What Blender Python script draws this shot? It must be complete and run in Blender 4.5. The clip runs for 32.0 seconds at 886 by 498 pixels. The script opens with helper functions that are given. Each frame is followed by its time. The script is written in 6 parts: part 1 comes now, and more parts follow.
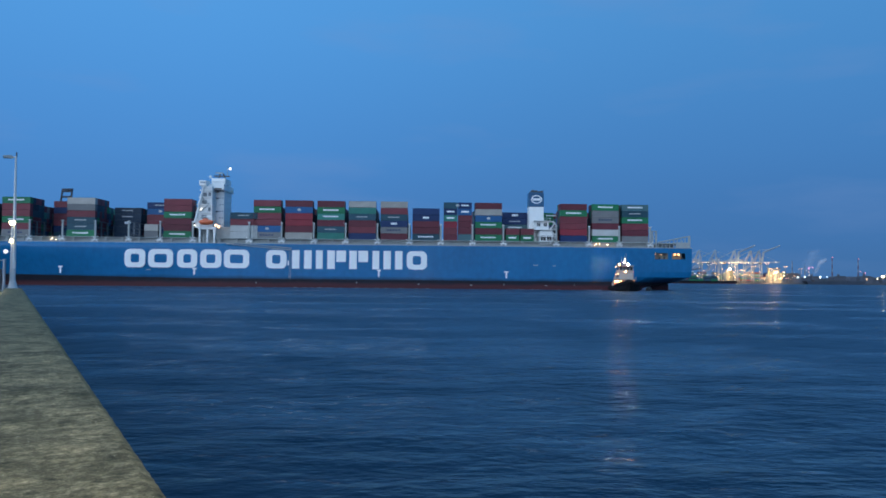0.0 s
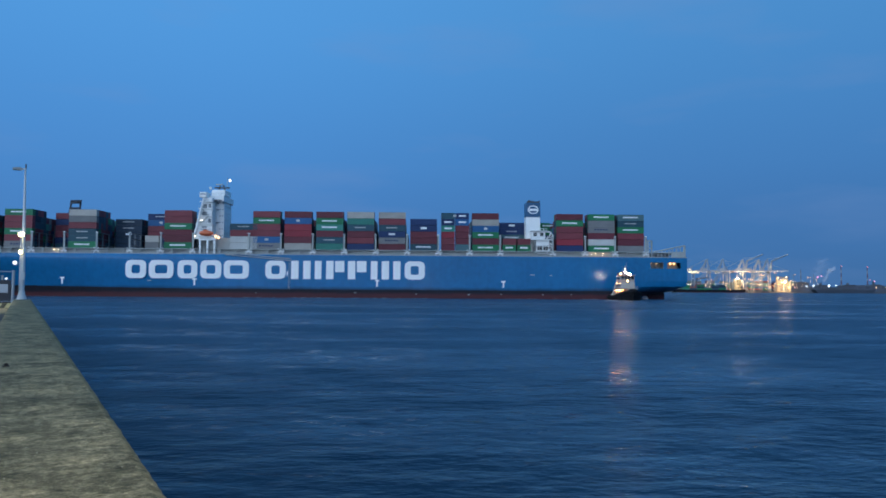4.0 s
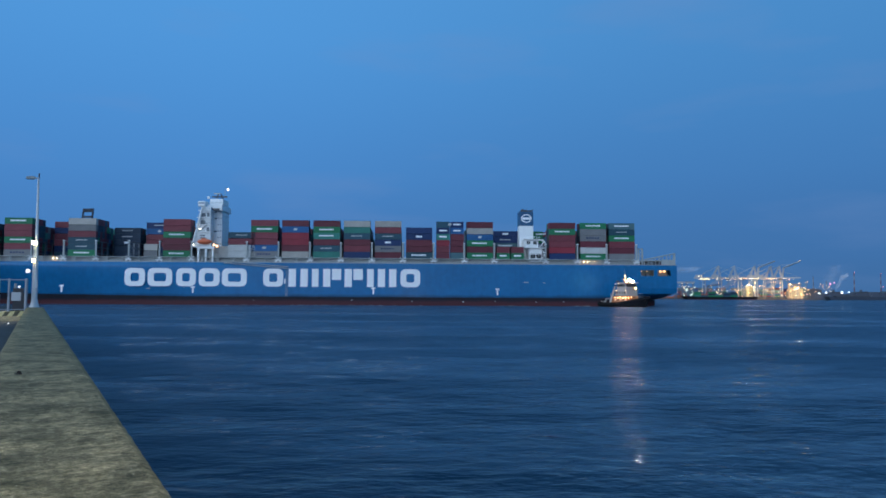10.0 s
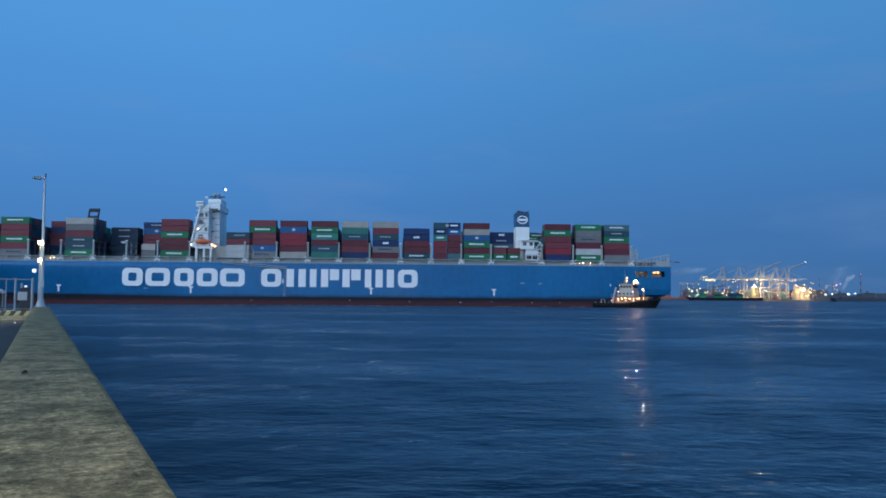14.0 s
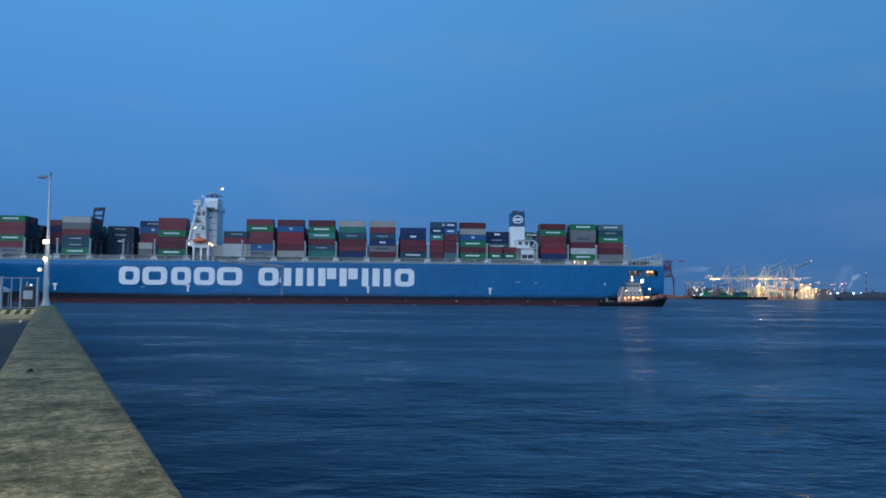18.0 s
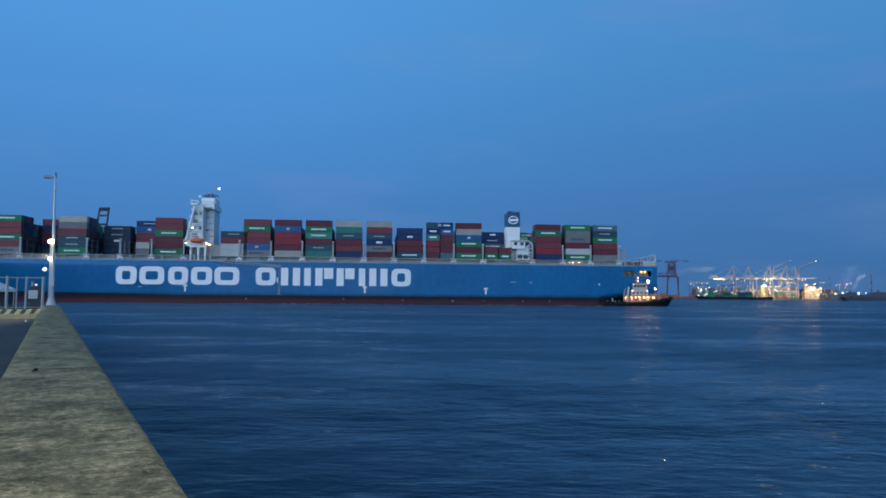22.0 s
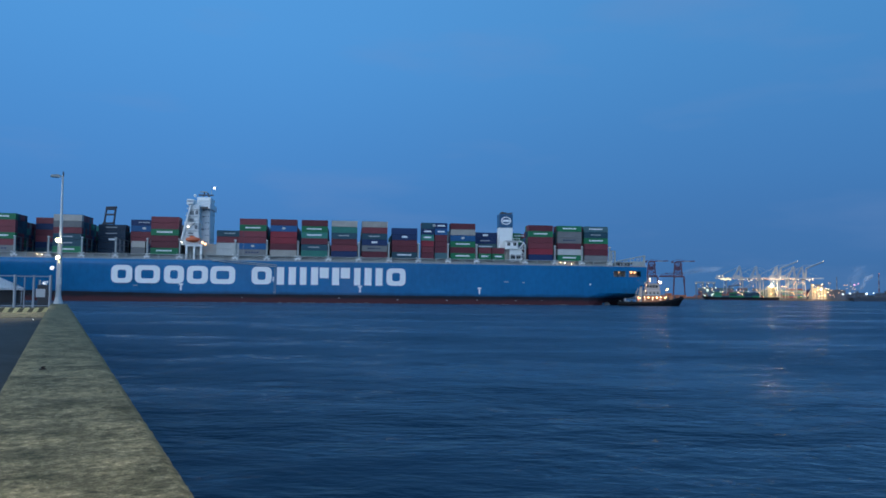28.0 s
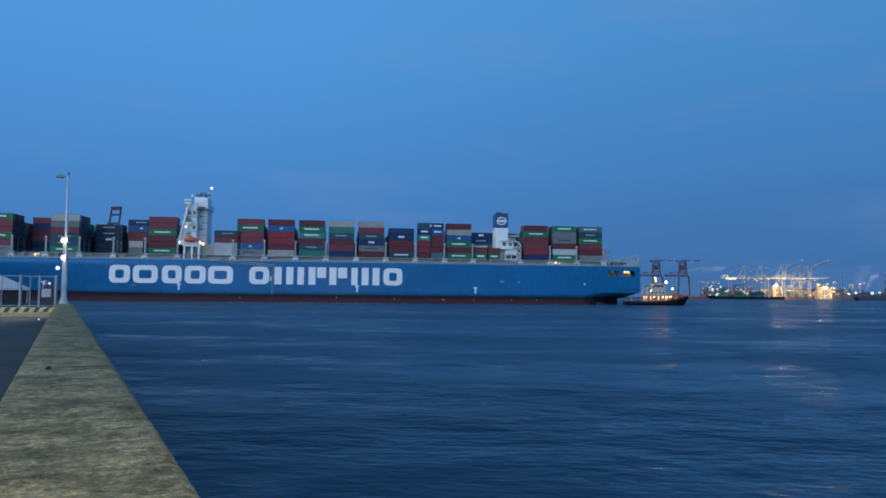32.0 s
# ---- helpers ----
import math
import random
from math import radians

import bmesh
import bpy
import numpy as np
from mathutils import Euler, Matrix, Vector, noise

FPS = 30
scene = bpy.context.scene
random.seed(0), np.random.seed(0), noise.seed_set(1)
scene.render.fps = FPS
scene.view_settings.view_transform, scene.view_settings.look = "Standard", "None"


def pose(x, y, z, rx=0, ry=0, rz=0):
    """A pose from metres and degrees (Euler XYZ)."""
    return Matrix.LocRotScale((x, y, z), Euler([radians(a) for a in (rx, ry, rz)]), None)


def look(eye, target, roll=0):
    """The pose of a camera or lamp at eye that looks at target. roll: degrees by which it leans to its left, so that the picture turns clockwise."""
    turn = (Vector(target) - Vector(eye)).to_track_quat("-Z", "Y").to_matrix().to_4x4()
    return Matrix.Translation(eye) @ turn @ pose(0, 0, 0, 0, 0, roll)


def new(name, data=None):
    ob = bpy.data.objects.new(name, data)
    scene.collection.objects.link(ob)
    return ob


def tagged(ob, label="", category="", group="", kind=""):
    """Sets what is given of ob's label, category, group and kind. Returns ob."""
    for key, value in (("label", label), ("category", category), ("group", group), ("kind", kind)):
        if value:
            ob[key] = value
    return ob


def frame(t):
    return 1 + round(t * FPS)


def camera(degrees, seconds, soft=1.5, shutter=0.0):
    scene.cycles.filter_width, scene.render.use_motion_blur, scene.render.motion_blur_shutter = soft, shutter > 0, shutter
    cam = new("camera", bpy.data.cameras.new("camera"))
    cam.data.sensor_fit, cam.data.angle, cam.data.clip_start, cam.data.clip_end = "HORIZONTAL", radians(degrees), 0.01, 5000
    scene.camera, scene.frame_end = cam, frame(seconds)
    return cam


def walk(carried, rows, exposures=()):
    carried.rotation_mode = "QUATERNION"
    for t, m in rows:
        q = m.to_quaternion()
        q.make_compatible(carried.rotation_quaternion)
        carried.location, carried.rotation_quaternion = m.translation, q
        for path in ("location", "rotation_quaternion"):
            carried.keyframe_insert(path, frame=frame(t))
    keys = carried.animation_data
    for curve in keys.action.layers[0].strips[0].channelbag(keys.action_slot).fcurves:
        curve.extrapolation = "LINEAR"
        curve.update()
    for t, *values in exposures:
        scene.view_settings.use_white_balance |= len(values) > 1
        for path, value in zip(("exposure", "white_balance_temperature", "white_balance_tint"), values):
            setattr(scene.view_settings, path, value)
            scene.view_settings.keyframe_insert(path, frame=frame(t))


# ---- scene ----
FOV = math.degrees(2 * math.atan(784 / 1300))
cam = camera(FOV, 32.0, soft=1.7)
EYE = (0.0, 0.0, 4.6)          # the water lies at z = 0
TURNS = [(0.0, 92.303, -0.531, -1.25), (0.5, 92.294, -0.554, -1.187), (1.0, 92.304, -0.568, -1.148),
         (1.5, 92.313, -0.60, -1.084), (2.0, 92.323, -0.606, -1.028), (2.5, 92.408, -0.57, -0.973),
         (3.0, 92.591, -0.485, -0.899), (3.5, 92.83, -0.41, -0.816), (5.5, 93.621, -0.223, -0.371),
         (6.0, 93.701, -0.165, -0.316), (7.42, 93.661, -0.186, -0.145), (8.83, 93.643, -0.232, -0.023),
         (10.25, 93.642, -0.281, 0.084), (11.67, 93.651, -0.33, 0.204), (13.08, 93.665, -0.373, 0.345),
         (14.5, 93.678, -0.404, 0.478), (16.5, 93.648, -0.404, 0.622), (18.0, 93.589, -0.418, 0.753),
         (19.5, 93.585, -0.425, 0.868), (21.0, 93.586, -0.44, 0.982), (22.5, 93.571, -0.469, 1.102),
         (24.0, 93.547, -0.502, 1.225), (25.5, 93.547, -0.519, 1.34), (27.5, 93.542, -0.576, 1.481),
         (28.62, 93.532, -0.603, 1.537), (29.75, 93.52, -0.583, 1.634), (30.88, 93.511, -0.553, 1.743),
         (32.0, 93.509, -0.549, 1.843)]
walk(cam, [(t, pose(*EYE, rx, ry, rz)) for t, rx, ry, rz in TURNS], [(0.0, 0.08), (3.5, 0.06), (6.0, 0.0), (32.0, 0.0)])


# ---- dusk sky ----
def sky():
    world = bpy.data.worlds.new("dusk_sky")
    scene.world = world
    world.use_nodes = True
    nt = world.node_tree
    n, l = nt.nodes, nt.links
    n.clear()
    co = n.new("ShaderNodeTexCoord")
    sep = n.new("ShaderNodeSeparateXYZ")
    l.new(co.outputs["Generated"], sep.inputs[0])
    # height: slightly darker and greyer haze at the horizon, clear blue above
    ramp = n.new("ShaderNodeValToRGB")
    ramp.color_ramp.interpolation = "B_SPLINE"
    els = ramp.color_ramp.elements
    stops = [(0.0, (0.050, 0.150, 0.350)), (0.05, (0.052, 0.165, 0.40)), (0.16, (0.056, 0.20, 0.49)),
             (0.33, (0.068, 0.265, 0.60)), (0.6, (0.08, 0.28, 0.60)), (1.0, (0.07, 0.24, 0.52))]
    els[0].position, els[0].color = stops[0][0], (*stops[0][1], 1)
    els[1].position, els[1].color = stops[-1][0], (*stops[-1][1], 1)
    for p, c in stops[1:-1]:
        e = els.new(p)
        e.color = (*c, 1)
    l.new(sep.outputs["Z"], ramp.inputs[0])
    # azimuth: the afterglow stands behind and to one side, the far side is darker
    dot = n.new("ShaderNodeVectorMath")
    dot.operation = "DOT_PRODUCT"
    dot.inputs[1].default_value = (-0.72, -0.69, 0.0)
    l.new(co.outputs["Generated"], dot.inputs[0])
    side = n.new("ShaderNodeMapRange")
    side.interpolation_type = "SMOOTHSTEP"
    side.inputs["From Min"].default_value, side.inputs["From Max"].default_value = -1.0, -0.4
    side.inputs["To Min"].default_value, side.inputs["To Max"].default_value = 0.98, 1.2
    l.new(dot.outputs["Value"], side.inputs["Value"])
    mul = n.new("ShaderNodeVectorMath")
    mul.operation = "SCALE"
    l.new(ramp.outputs[0], mul.inputs[0])
    l.new(side.outputs[0], mul.inputs["Scale"])
    # thin high cloud, faintly mauve
    mapn = n.new("ShaderNodeMapping")
    mapn.inputs["Scale"].default_value = (1.6, 1.6, 7.0)
    mapn.inputs["Rotation"].default_value = (0.0, -0.22, 0.0)
    l.new(co.outputs["Generated"], mapn.inputs[0])
    noi = n.new("ShaderNodeTexNoise")
    noi.inputs["Scale"].default_value, noi.inputs["Detail"].default_value = 2.3, 5
    l.new(mapn.outputs[0], noi.inputs["Vector"])
    cr = n.new("ShaderNodeMapRange")
    cr.inputs["From Min"].default_value, cr.inputs["From Max"].default_value = 0.52, 0.78
    cr.inputs["To Max"].default_value = 0.3
    l.new(noi.outputs[0], cr.inputs["Value"])
    mix = n.new("ShaderNodeMix")
    mix.data_type = "RGBA"
    mix.inputs["B"].default_value = (0.16, 0.27, 0.52, 1)
    l.new(cr.outputs[0], mix.inputs["Factor"])
    l.new(mul.outputs[0], mix.inputs["A"])
    # the afterglow itself
    glow = n.new("ShaderNodeMapRange")
    glow.interpolation_type = "SMOOTHSTEP"
    glow.inputs["From Min"].default_value, glow.inputs["From Max"].default_value = 0.15, 1.0
    glow.inputs["To Max"].default_value = 1.0
    l.new(dot.outputs["Value"], glow.inputs["Value"])
    gc = n.new("ShaderNodeVectorMath")
    gc.operation = "SCALE"
    gc.inputs[0].default_value = GLOW
    l.new(glow.outputs[0], gc.inputs["Scale"])
    add = n.new("ShaderNodeVectorMath")
    add.operation = "ADD"
    l.new(mix.outputs["Result"], add.inputs[0])
    l.new(gc.outputs[0], add.inputs[1])
    bg = n.new("ShaderNodeBackground")
    bg.inputs["Strength"].default_value = 1.0
    l.new(add.outputs[0], bg.inputs["Color"])
    out = n.new("ShaderNodeOutputWorld")
    l.new(bg.outputs[0], out.inputs["Surface"])


GLOW = (1.5, 1.75, 2.0)
sky()


# ---- materials ----
def mat(name, color, rough=0.6, metal=0.0, vary=0.12, scale=0.6, bump=0.0, bscale=8.0, coat=0.0, emit=0.0, rand=0.0, streak=0.0, spec=0.5, grime=None):
    """A painted, stained surface: colour with two scales of noise, fine relief, optional random shift per object and run-down streaks."""
    m = bpy.data.materials.new(name)
    m.use_nodes = True
    nt = m.node_tree
    n, l = nt.nodes, nt.links
    b = n["Principled BSDF"]
    b.inputs["Roughness"].default_value, b.inputs["Metallic"].default_value = rough, metal
    b.inputs["Coat Weight"].default_value = coat
    b.inputs["Specular IOR Level"].default_value = spec
    co = n.new("ShaderNodeTexCoord")
    n1, n2 = n.new("ShaderNodeTexNoise"), n.new("ShaderNodeTexNoise")
    n1.inputs["Scale"].default_value, n1.inputs["Detail"].default_value = scale, 4
    n2.inputs["Scale"].default_value, n2.inputs["Detail"].default_value = scale * 9, 6
    l.new(co.outputs["Object"], n1.inputs["Vector"])
    l.new(co.outputs["Object"], n2.inputs["Vector"])
    a = n.new("ShaderNodeMath")
    a.operation = "ADD"
    l.new(n1.outputs[0], a.inputs[0])
    l.new(n2.outputs[0], a.inputs[1])
    last = a.outputs[0]
    if streak:
        mp = n.new("ShaderNodeMapping")
        mp.inputs["Scale"].default_value = (0.7, 0.7, 0.05)
        l.new(co.outputs["Object"], mp.inputs[0])
        n3 = n.new("ShaderNodeTexNoise")
        n3.inputs["Scale"].default_value, n3.inputs["Detail"].default_value = 1.0, 5
        l.new(mp.outputs[0], n3.inputs["Vector"])
        s = n.new("ShaderNodeMath")
        s.operation = "MULTIPLY_ADD"
        s.inputs[1].default_value, s.inputs[2].default_value = streak, -streak / 2
        l.new(n3.outputs[0], s.inputs[0])
        s2 = n.new("ShaderNodeMath")
        l.new(last, s2.inputs[0])
        l.new(s.outputs[0], s2.inputs[1])
        last = s2.outputs[0]
    if rand:
        oi = n.new("ShaderNodeObjectInfo")
        s = n.new("ShaderNodeMath")
        s.operation = "MULTIPLY_ADD"
        s.inputs[1].default_value, s.inputs[2].default_value = rand, -rand / 2
        l.new(oi.outputs["Random"], s.inputs[0])
        s2 = n.new("ShaderNodeMath")
        l.new(last, s2.inputs[0])
        l.new(s.outputs[0], s2.inputs[1])
        last = s2.outputs[0]
    mr = n.new("ShaderNodeMapRange")
    mr.clamp = False
    mr.inputs["From Min"].default_value, mr.inputs["From Max"].default_value = 0.6, 1.4
    mr.inputs["To Min"].default_value, mr.inputs["To Max"].default_value = 1 - vary, 1 + vary
    l.new(last, mr.inputs["Value"])
    sc = n.new("ShaderNodeVectorMath")
    sc.operation = "SCALE"
    sc.inputs[0].default_value = color
    l.new(mr.outputs[0], sc.inputs["Scale"])
    l.new(sc.outputs[0], b.inputs["Base Color"])
    if grime:                            # a ragged band of tide dirt between two heights
        z0, z1, dirt = grime
        sep = n.new("ShaderNodeSeparateXYZ")
        l.new(co.outputs["Object"], sep.inputs[0])
        gn = n.new("ShaderNodeTexNoise")
        gn.inputs["Scale"].default_value, gn.inputs["Detail"].default_value = 0.12, 6
        l.new(co.outputs["Object"], gn.inputs["Vector"])
        gz = n.new("ShaderNodeMath")
        gz.operation = "MULTIPLY_ADD"
        gz.inputs[1].default_value = 1.6
        l.new(gn.outputs[0], gz.inputs[0])
        l.new(sep.outputs["Z"], gz.inputs[2])
        gr = n.new("ShaderNodeMapRange")
        gr.interpolation_type = "SMOOTHSTEP"
        gr.inputs["From Min"].default_value, gr.inputs["From Max"].default_value = z0 + 0.8, z1 + 0.8
        l.new(gz.outputs[0], gr.inputs["Value"])
        gx = n.new("ShaderNodeMix")
        gx.data_type = "RGBA"
        gx.inputs["A"].default_value = (*dirt, 1)
        l.new(gr.outputs[0], gx.inputs["Factor"])
        l.new(sc.outputs[0], gx.inputs["B"])
        l.new(gx.outputs["Result"], b.inputs["Base Color"])
    if bump:
        bn = n.new("ShaderNodeTexNoise")
        bn.inputs["Scale"].default_value, bn.inputs["Detail"].default_value = bscale, 5
        l.new(co.outputs["Object"], bn.inputs["Vector"])
        bm_ = n.new("ShaderNodeBump")
        bm_.inputs["Strength"].default_value, bm_.inputs["Distance"].default_value = bump, 0.02
        l.new(bn.outputs[0], bm_.inputs["Height"])
        l.new(bm_.outputs[0], b.inputs["Normal"])
    if emit:
        b.inputs["Emission Color"].default_value = (*color, 1)
        b.inputs["Emission Strength"].default_value = emit
    return m


def lamp_mat(name, color, strength):
    m = bpy.data.materials.new(name)
    m.use_nodes = True
    b = m.node_tree.nodes["Principled BSDF"]
    b.inputs["Base Color"].default_value = (0.8, 0.8, 0.8, 1)
    b.inputs["Emission Color"].default_value = (*color, 1)
    b.inputs["Emission Strength"].default_value = strength
    return m


def water_mat():
    m = bpy.data.materials.new("harbour_water")
    m.use_nodes = True
    nt = m.node_tree
    n, l = nt.nodes, nt.links
    b = n["Principled BSDF"]
    b.inputs["Base Color"].default_value = (0.0, 0.010, 0.032, 1)
    b.inputs["IOR"].default_value = 1.333
    b.inputs["Specular IOR Level"].default_value = 0.70
    b.inputs["Specular Tint"].default_value = (0.36, 0.88, 1.0, 1)
    # Sheen added to brighten the water where it is seen at a flat angle
    b.inputs["Sheen Weight"].default_value, b.inputs["Sheen Roughness"].default_value = 0.11, 0.3
    b.inputs["Sheen Tint"].default_value = (0.20, 0.56, 1.0, 1)
    co = n.new("ShaderNodeTexCoord")
    mp = n.new("ShaderNodeMapping")
    mp.inputs["Scale"].default_value = (0.55, 1.0, 1.0)
    l.new(co.outputs["Object"], mp.inputs[0])
    hs = []
    for sc, det, rough in ((0.5, 3, 0.5), (2.3, 3, 0.5), (7.0, 2, 0.5)):
        t = n.new("ShaderNodeTexNoise")
        t.inputs["Scale"].default_value, t.inputs["Detail"].default_value, t.inputs["Roughness"].default_value = sc, det, rough
        l.new(mp.outputs[0], t.inputs["Vector"])
        hs.append(t)
    # glassy wavelets lie in ragged clusters of every size, between stretches that the wind has ruffled
    lane = n.new("ShaderNodeMapping")
    lane.inputs["Scale"].default_value = (0.42, 1.0, 1.0)
    l.new(co.outputs["Object"], lane.inputs[0])
    fac = n.new("ShaderNodeTexNoise")
    fac.inputs["Scale"].default_value, fac.inputs["Detail"].default_value, fac.inputs["Roughness"].default_value = 0.035, 10, 0.86
    l.new(lane.outputs[0], fac.inputs["Vector"])
    rr = n.new("ShaderNodeMapRange")
    rr.interpolation_type = "SMOOTHSTEP"
    rr.inputs["From Min"].default_value, rr.inputs["From Max"].default_value = 0.455, 0.56
    rr.inputs["To Min"].default_value, rr.inputs["To Max"].default_value = 0.03, 0.50
    l.new(fac.outputs[0], rr.inputs["Value"])
    l.new(rr.outputs[0], b.inputs["Coat Weight"])
    b.inputs["Roughness"].default_value = 0.70
    b.inputs["Coat Roughness"].default_value, b.inputs["Coat IOR"].default_value = 0.06, 1.333
    # gusts and slicks: broad stretched patches of rougher and calmer water
    mp2 = n.new("ShaderNodeMapping")
    mp2.inputs["Scale"].default_value = (0.3, 1.0, 1.0)
    l.new(co.outputs["Object"], mp2.inputs[0])
    gust = n.new("ShaderNodeTexNoise")
    gust.inputs["Scale"].default_value, gust.inputs["Detail"].default_value = 0.045, 4
    l.new(mp2.outputs[0], gust.inputs["Vector"])
    gm = n.new("ShaderNodeMapRange")
    gm.inputs["From Min"].default_value, gm.inputs["From Max"].default_value = 0.44, 0.66
    gm.inputs["To Min"].default_value, gm.inputs["To Max"].default_value = 0.22, 1.15
    l.new(gust.outputs[0], gm.inputs["Value"])
    prev = None
    for t, dist in zip(hs, (1.1, 0.30, 0.065)):
        bp = n.new("ShaderNodeBump")
        bp.inputs["Distance"].default_value = dist
        l.new(gm.outputs[0], bp.inputs["Strength"])
        l.new(t.outputs[0], bp.inputs["Height"])
        if prev:
            l.new(prev.outputs[0], bp.inputs["Normal"])
        prev = bp
    l.new(prev.outputs[0], b.inputs["Normal"])
    # short wavelets, which carry the sharp glints
    mp3 = n.new("ShaderNodeMapping")
    mp3.vector_type = "TEXTURE"
    mp3.inputs["Rotation"].default_value = (0, 0, radians(-14))
    mp3.inputs["Scale"].default_value = (1.3, 1.0, 1.0)
    l.new(co.outputs["Object"], mp3.inputs[0])
    prev = None
    for sc, dist in ((0.25, 0.45), (1.9, 0.17)):
        t = n.new("ShaderNodeTexNoise")
        t.inputs["Scale"].default_value, t.inputs["Detail"].default_value = sc, 1
        l.new(mp3.outputs[0], t.inputs["Vector"])
        bp = n.new("ShaderNodeBump")
        bp.inputs["Distance"].default_value = dist
        l.new(t.outputs[0], bp.inputs["Height"])
        if prev:
            l.new(prev.outputs[0], bp.inputs["Normal"])
        prev = bp
    l.new(prev.outputs[0], b.inputs["Coat Normal"])
    return m


def mossy_concrete():
    """Old concrete: pale worn patches, olive moss and dark stains at three scales."""
    m = bpy.data.materials.new("mossy_concrete")
    m.use_nodes = True
    n, l = m.node_tree.nodes, m.node_tree.links
    b = n["Principled BSDF"]
    b.inputs["Roughness"].default_value = 0.95
    b.inputs["Specular IOR Level"].default_value = 0.2
    co = n.new("ShaderNodeTexCoord")

    def tex(scale, detail, rough=0.6):
        t = n.new("ShaderNodeTexNoise")
        t.inputs["Scale"].default_value, t.inputs["Detail"].default_value, t.inputs["Roughness"].default_value = scale, detail, rough
        l.new(co.outputs["Object"], t.inputs["Vector"])
        return t

    def ramp(src, stops):
        r = n.new("ShaderNodeValToRGB")
        e = r.color_ramp.elements
        e[0].position, e[0].color = stops[0][0], (*stops[0][1], 1)
        e[1].position, e[1].color = stops[-1][0], (*stops[-1][1], 1)
        for p, c in stops[1:-1]:
            e.new(p).color = (*c, 1)
        l.new(src, r.inputs[0])
        return r

    base = ramp(tex(10.0, 10, 0.83).outputs[0], [(0.36, (0.030, 0.027, 0.014)), (0.44, (0.092, 0.081, 0.046)), (0.53, (0.146, 0.127, 0.077)), (0.65, (0.30, 0.258, 0.168))])
    moss = ramp(tex(1.9, 8, 0.74).outputs[0], [(0.37, (0.36, 0.39, 0.31)), (0.48, (0.86, 0.86, 0.80)), (0.60, (1.55, 1.47, 1.34))])
    grit = ramp(tex(26, 9, 0.85).outputs[0], [(0.36, (0.34, 0.33, 0.29)), (0.48, (1.0, 1.0, 1.0)), (0.66, (1.7, 1.66, 1.55))])
    last = base.outputs[0]
    for r in (moss, grit):
        mx = n.new("ShaderNodeVectorMath")
        mx.operation = "MULTIPLY"
        l.new(last, mx.inputs[0])
        l.new(r.outputs[0], mx.inputs[1])
        last = mx.outputs[0]
    # orange lichen and paler crumbled concrete along the arris
    sep = n.new("ShaderNodeSeparateXYZ")
    l.new(co.outputs["Object"], sep.inputs[0])
    near = n.new("ShaderNodeMapRange")
    near.inputs["From Min"].default_value, near.inputs["From Max"].default_value = -0.30, -0.02
    l.new(sep.outputs["X"], near.inputs["Value"])
    for src, lo, hi, col in ((tex(5.0, 6, 0.7), 0.88, 1.12, (0.25, 0.19, 0.09, 1)), (tex(24, 5, 0.7), 1.18, 1.4, (0.40, 0.37, 0.28, 1))):
        s = n.new("ShaderNodeMath")
        l.new(near.outputs[0], s.inputs[0])
        l.new(src.outputs[0], s.inputs[1])
        r = n.new("ShaderNodeMapRange")
        r.inputs["From Min"].default_value, r.inputs["From Max"].default_value = lo + 0.36, hi + 0.36
        r.inputs["To Max"].default_value = 0.5
        l.new(s.outputs[0], r.inputs["Value"])
        mx = n.new("ShaderNodeMix")
        mx.data_type = "RGBA"
        mx.inputs["B"].default_value = col
        l.new(r.outputs[0], mx.inputs["Factor"])
        l.new(last, mx.inputs["A"])
        last = mx.outputs["Result"]
    l.new(last, b.inputs["Base Color"])
    prev = None
    for t, d in ((tex(9, 6), 0.008), (tex(45, 6), 0.016)):
        bp = n.new("ShaderNodeBump")
        bp.inputs["Strength"].default_value, bp.inputs["Distance"].default_value = 0.35, d
        l.new(t.outputs[0], bp.inputs["Height"])
        if prev:
            l.new(prev.outputs[0], bp.inputs["Normal"])
        prev = bp
    l.new(prev.outputs[0], b.inputs["Normal"])
    return m


WATER = water_mat()
CONCRETE = mossy_concrete()
ASPHALT = mat("asphalt", (0.03, 0.034, 0.034), 0.8, vary=0.5, scale=0.4, bump=0.5, bscale=40, spec=0.2)
HULL_BLUE = mat("hull_blue_paint", (0.005, 0.128, 0.298), 0.45, vary=0.17, scale=0.045, streak=0.5, spec=0.1, coat=0.32, grime=(3.4, 5.6, (0.006, 0.04, 0.085)))
HULL_BLUE.node_tree.nodes["Principled BSDF"].inputs["Coat Roughness"].default_value = 0.16
HULL_RED = mat("boot_topping_red", (0.010, 0.012, 0.020), 0.65, vary=0.4, scale=0.12, streak=0.9, spec=0.25, grime=(1.2, 3.0, (0.075, 0.022, 0.027)))
WHITE = mat("white_paint", (0.78, 0.78, 0.76), 0.45, vary=0.06, scale=0.4, streak=0.3)
LETTER = mat("letter_white", (0.82, 0.82, 0.82), 0.5, vary=0.05, scale=0.3, streak=0.3)
GREY = mat("grey_steel", (0.33, 0.35, 0.34), 0.55, vary=0.14, scale=0.5, streak=0.3)
DARK = mat("dark_steel", (0.05, 0.055, 0.065), 0.5, vary=0.2, scale=0.5)
ORANGE = mat("lifeboat_orange", (0.62, 0.13, 0.05), 0.4, vary=0.08)
FUNNEL_BLUE = mat("funnel_blue", (0.008, 0.075, 0.17), 0.45, vary=0.08, scale=0.2)
GLASS_DARK = mat("dark_window", (0.02, 0.025, 0.03), 0.12, vary=0.05)
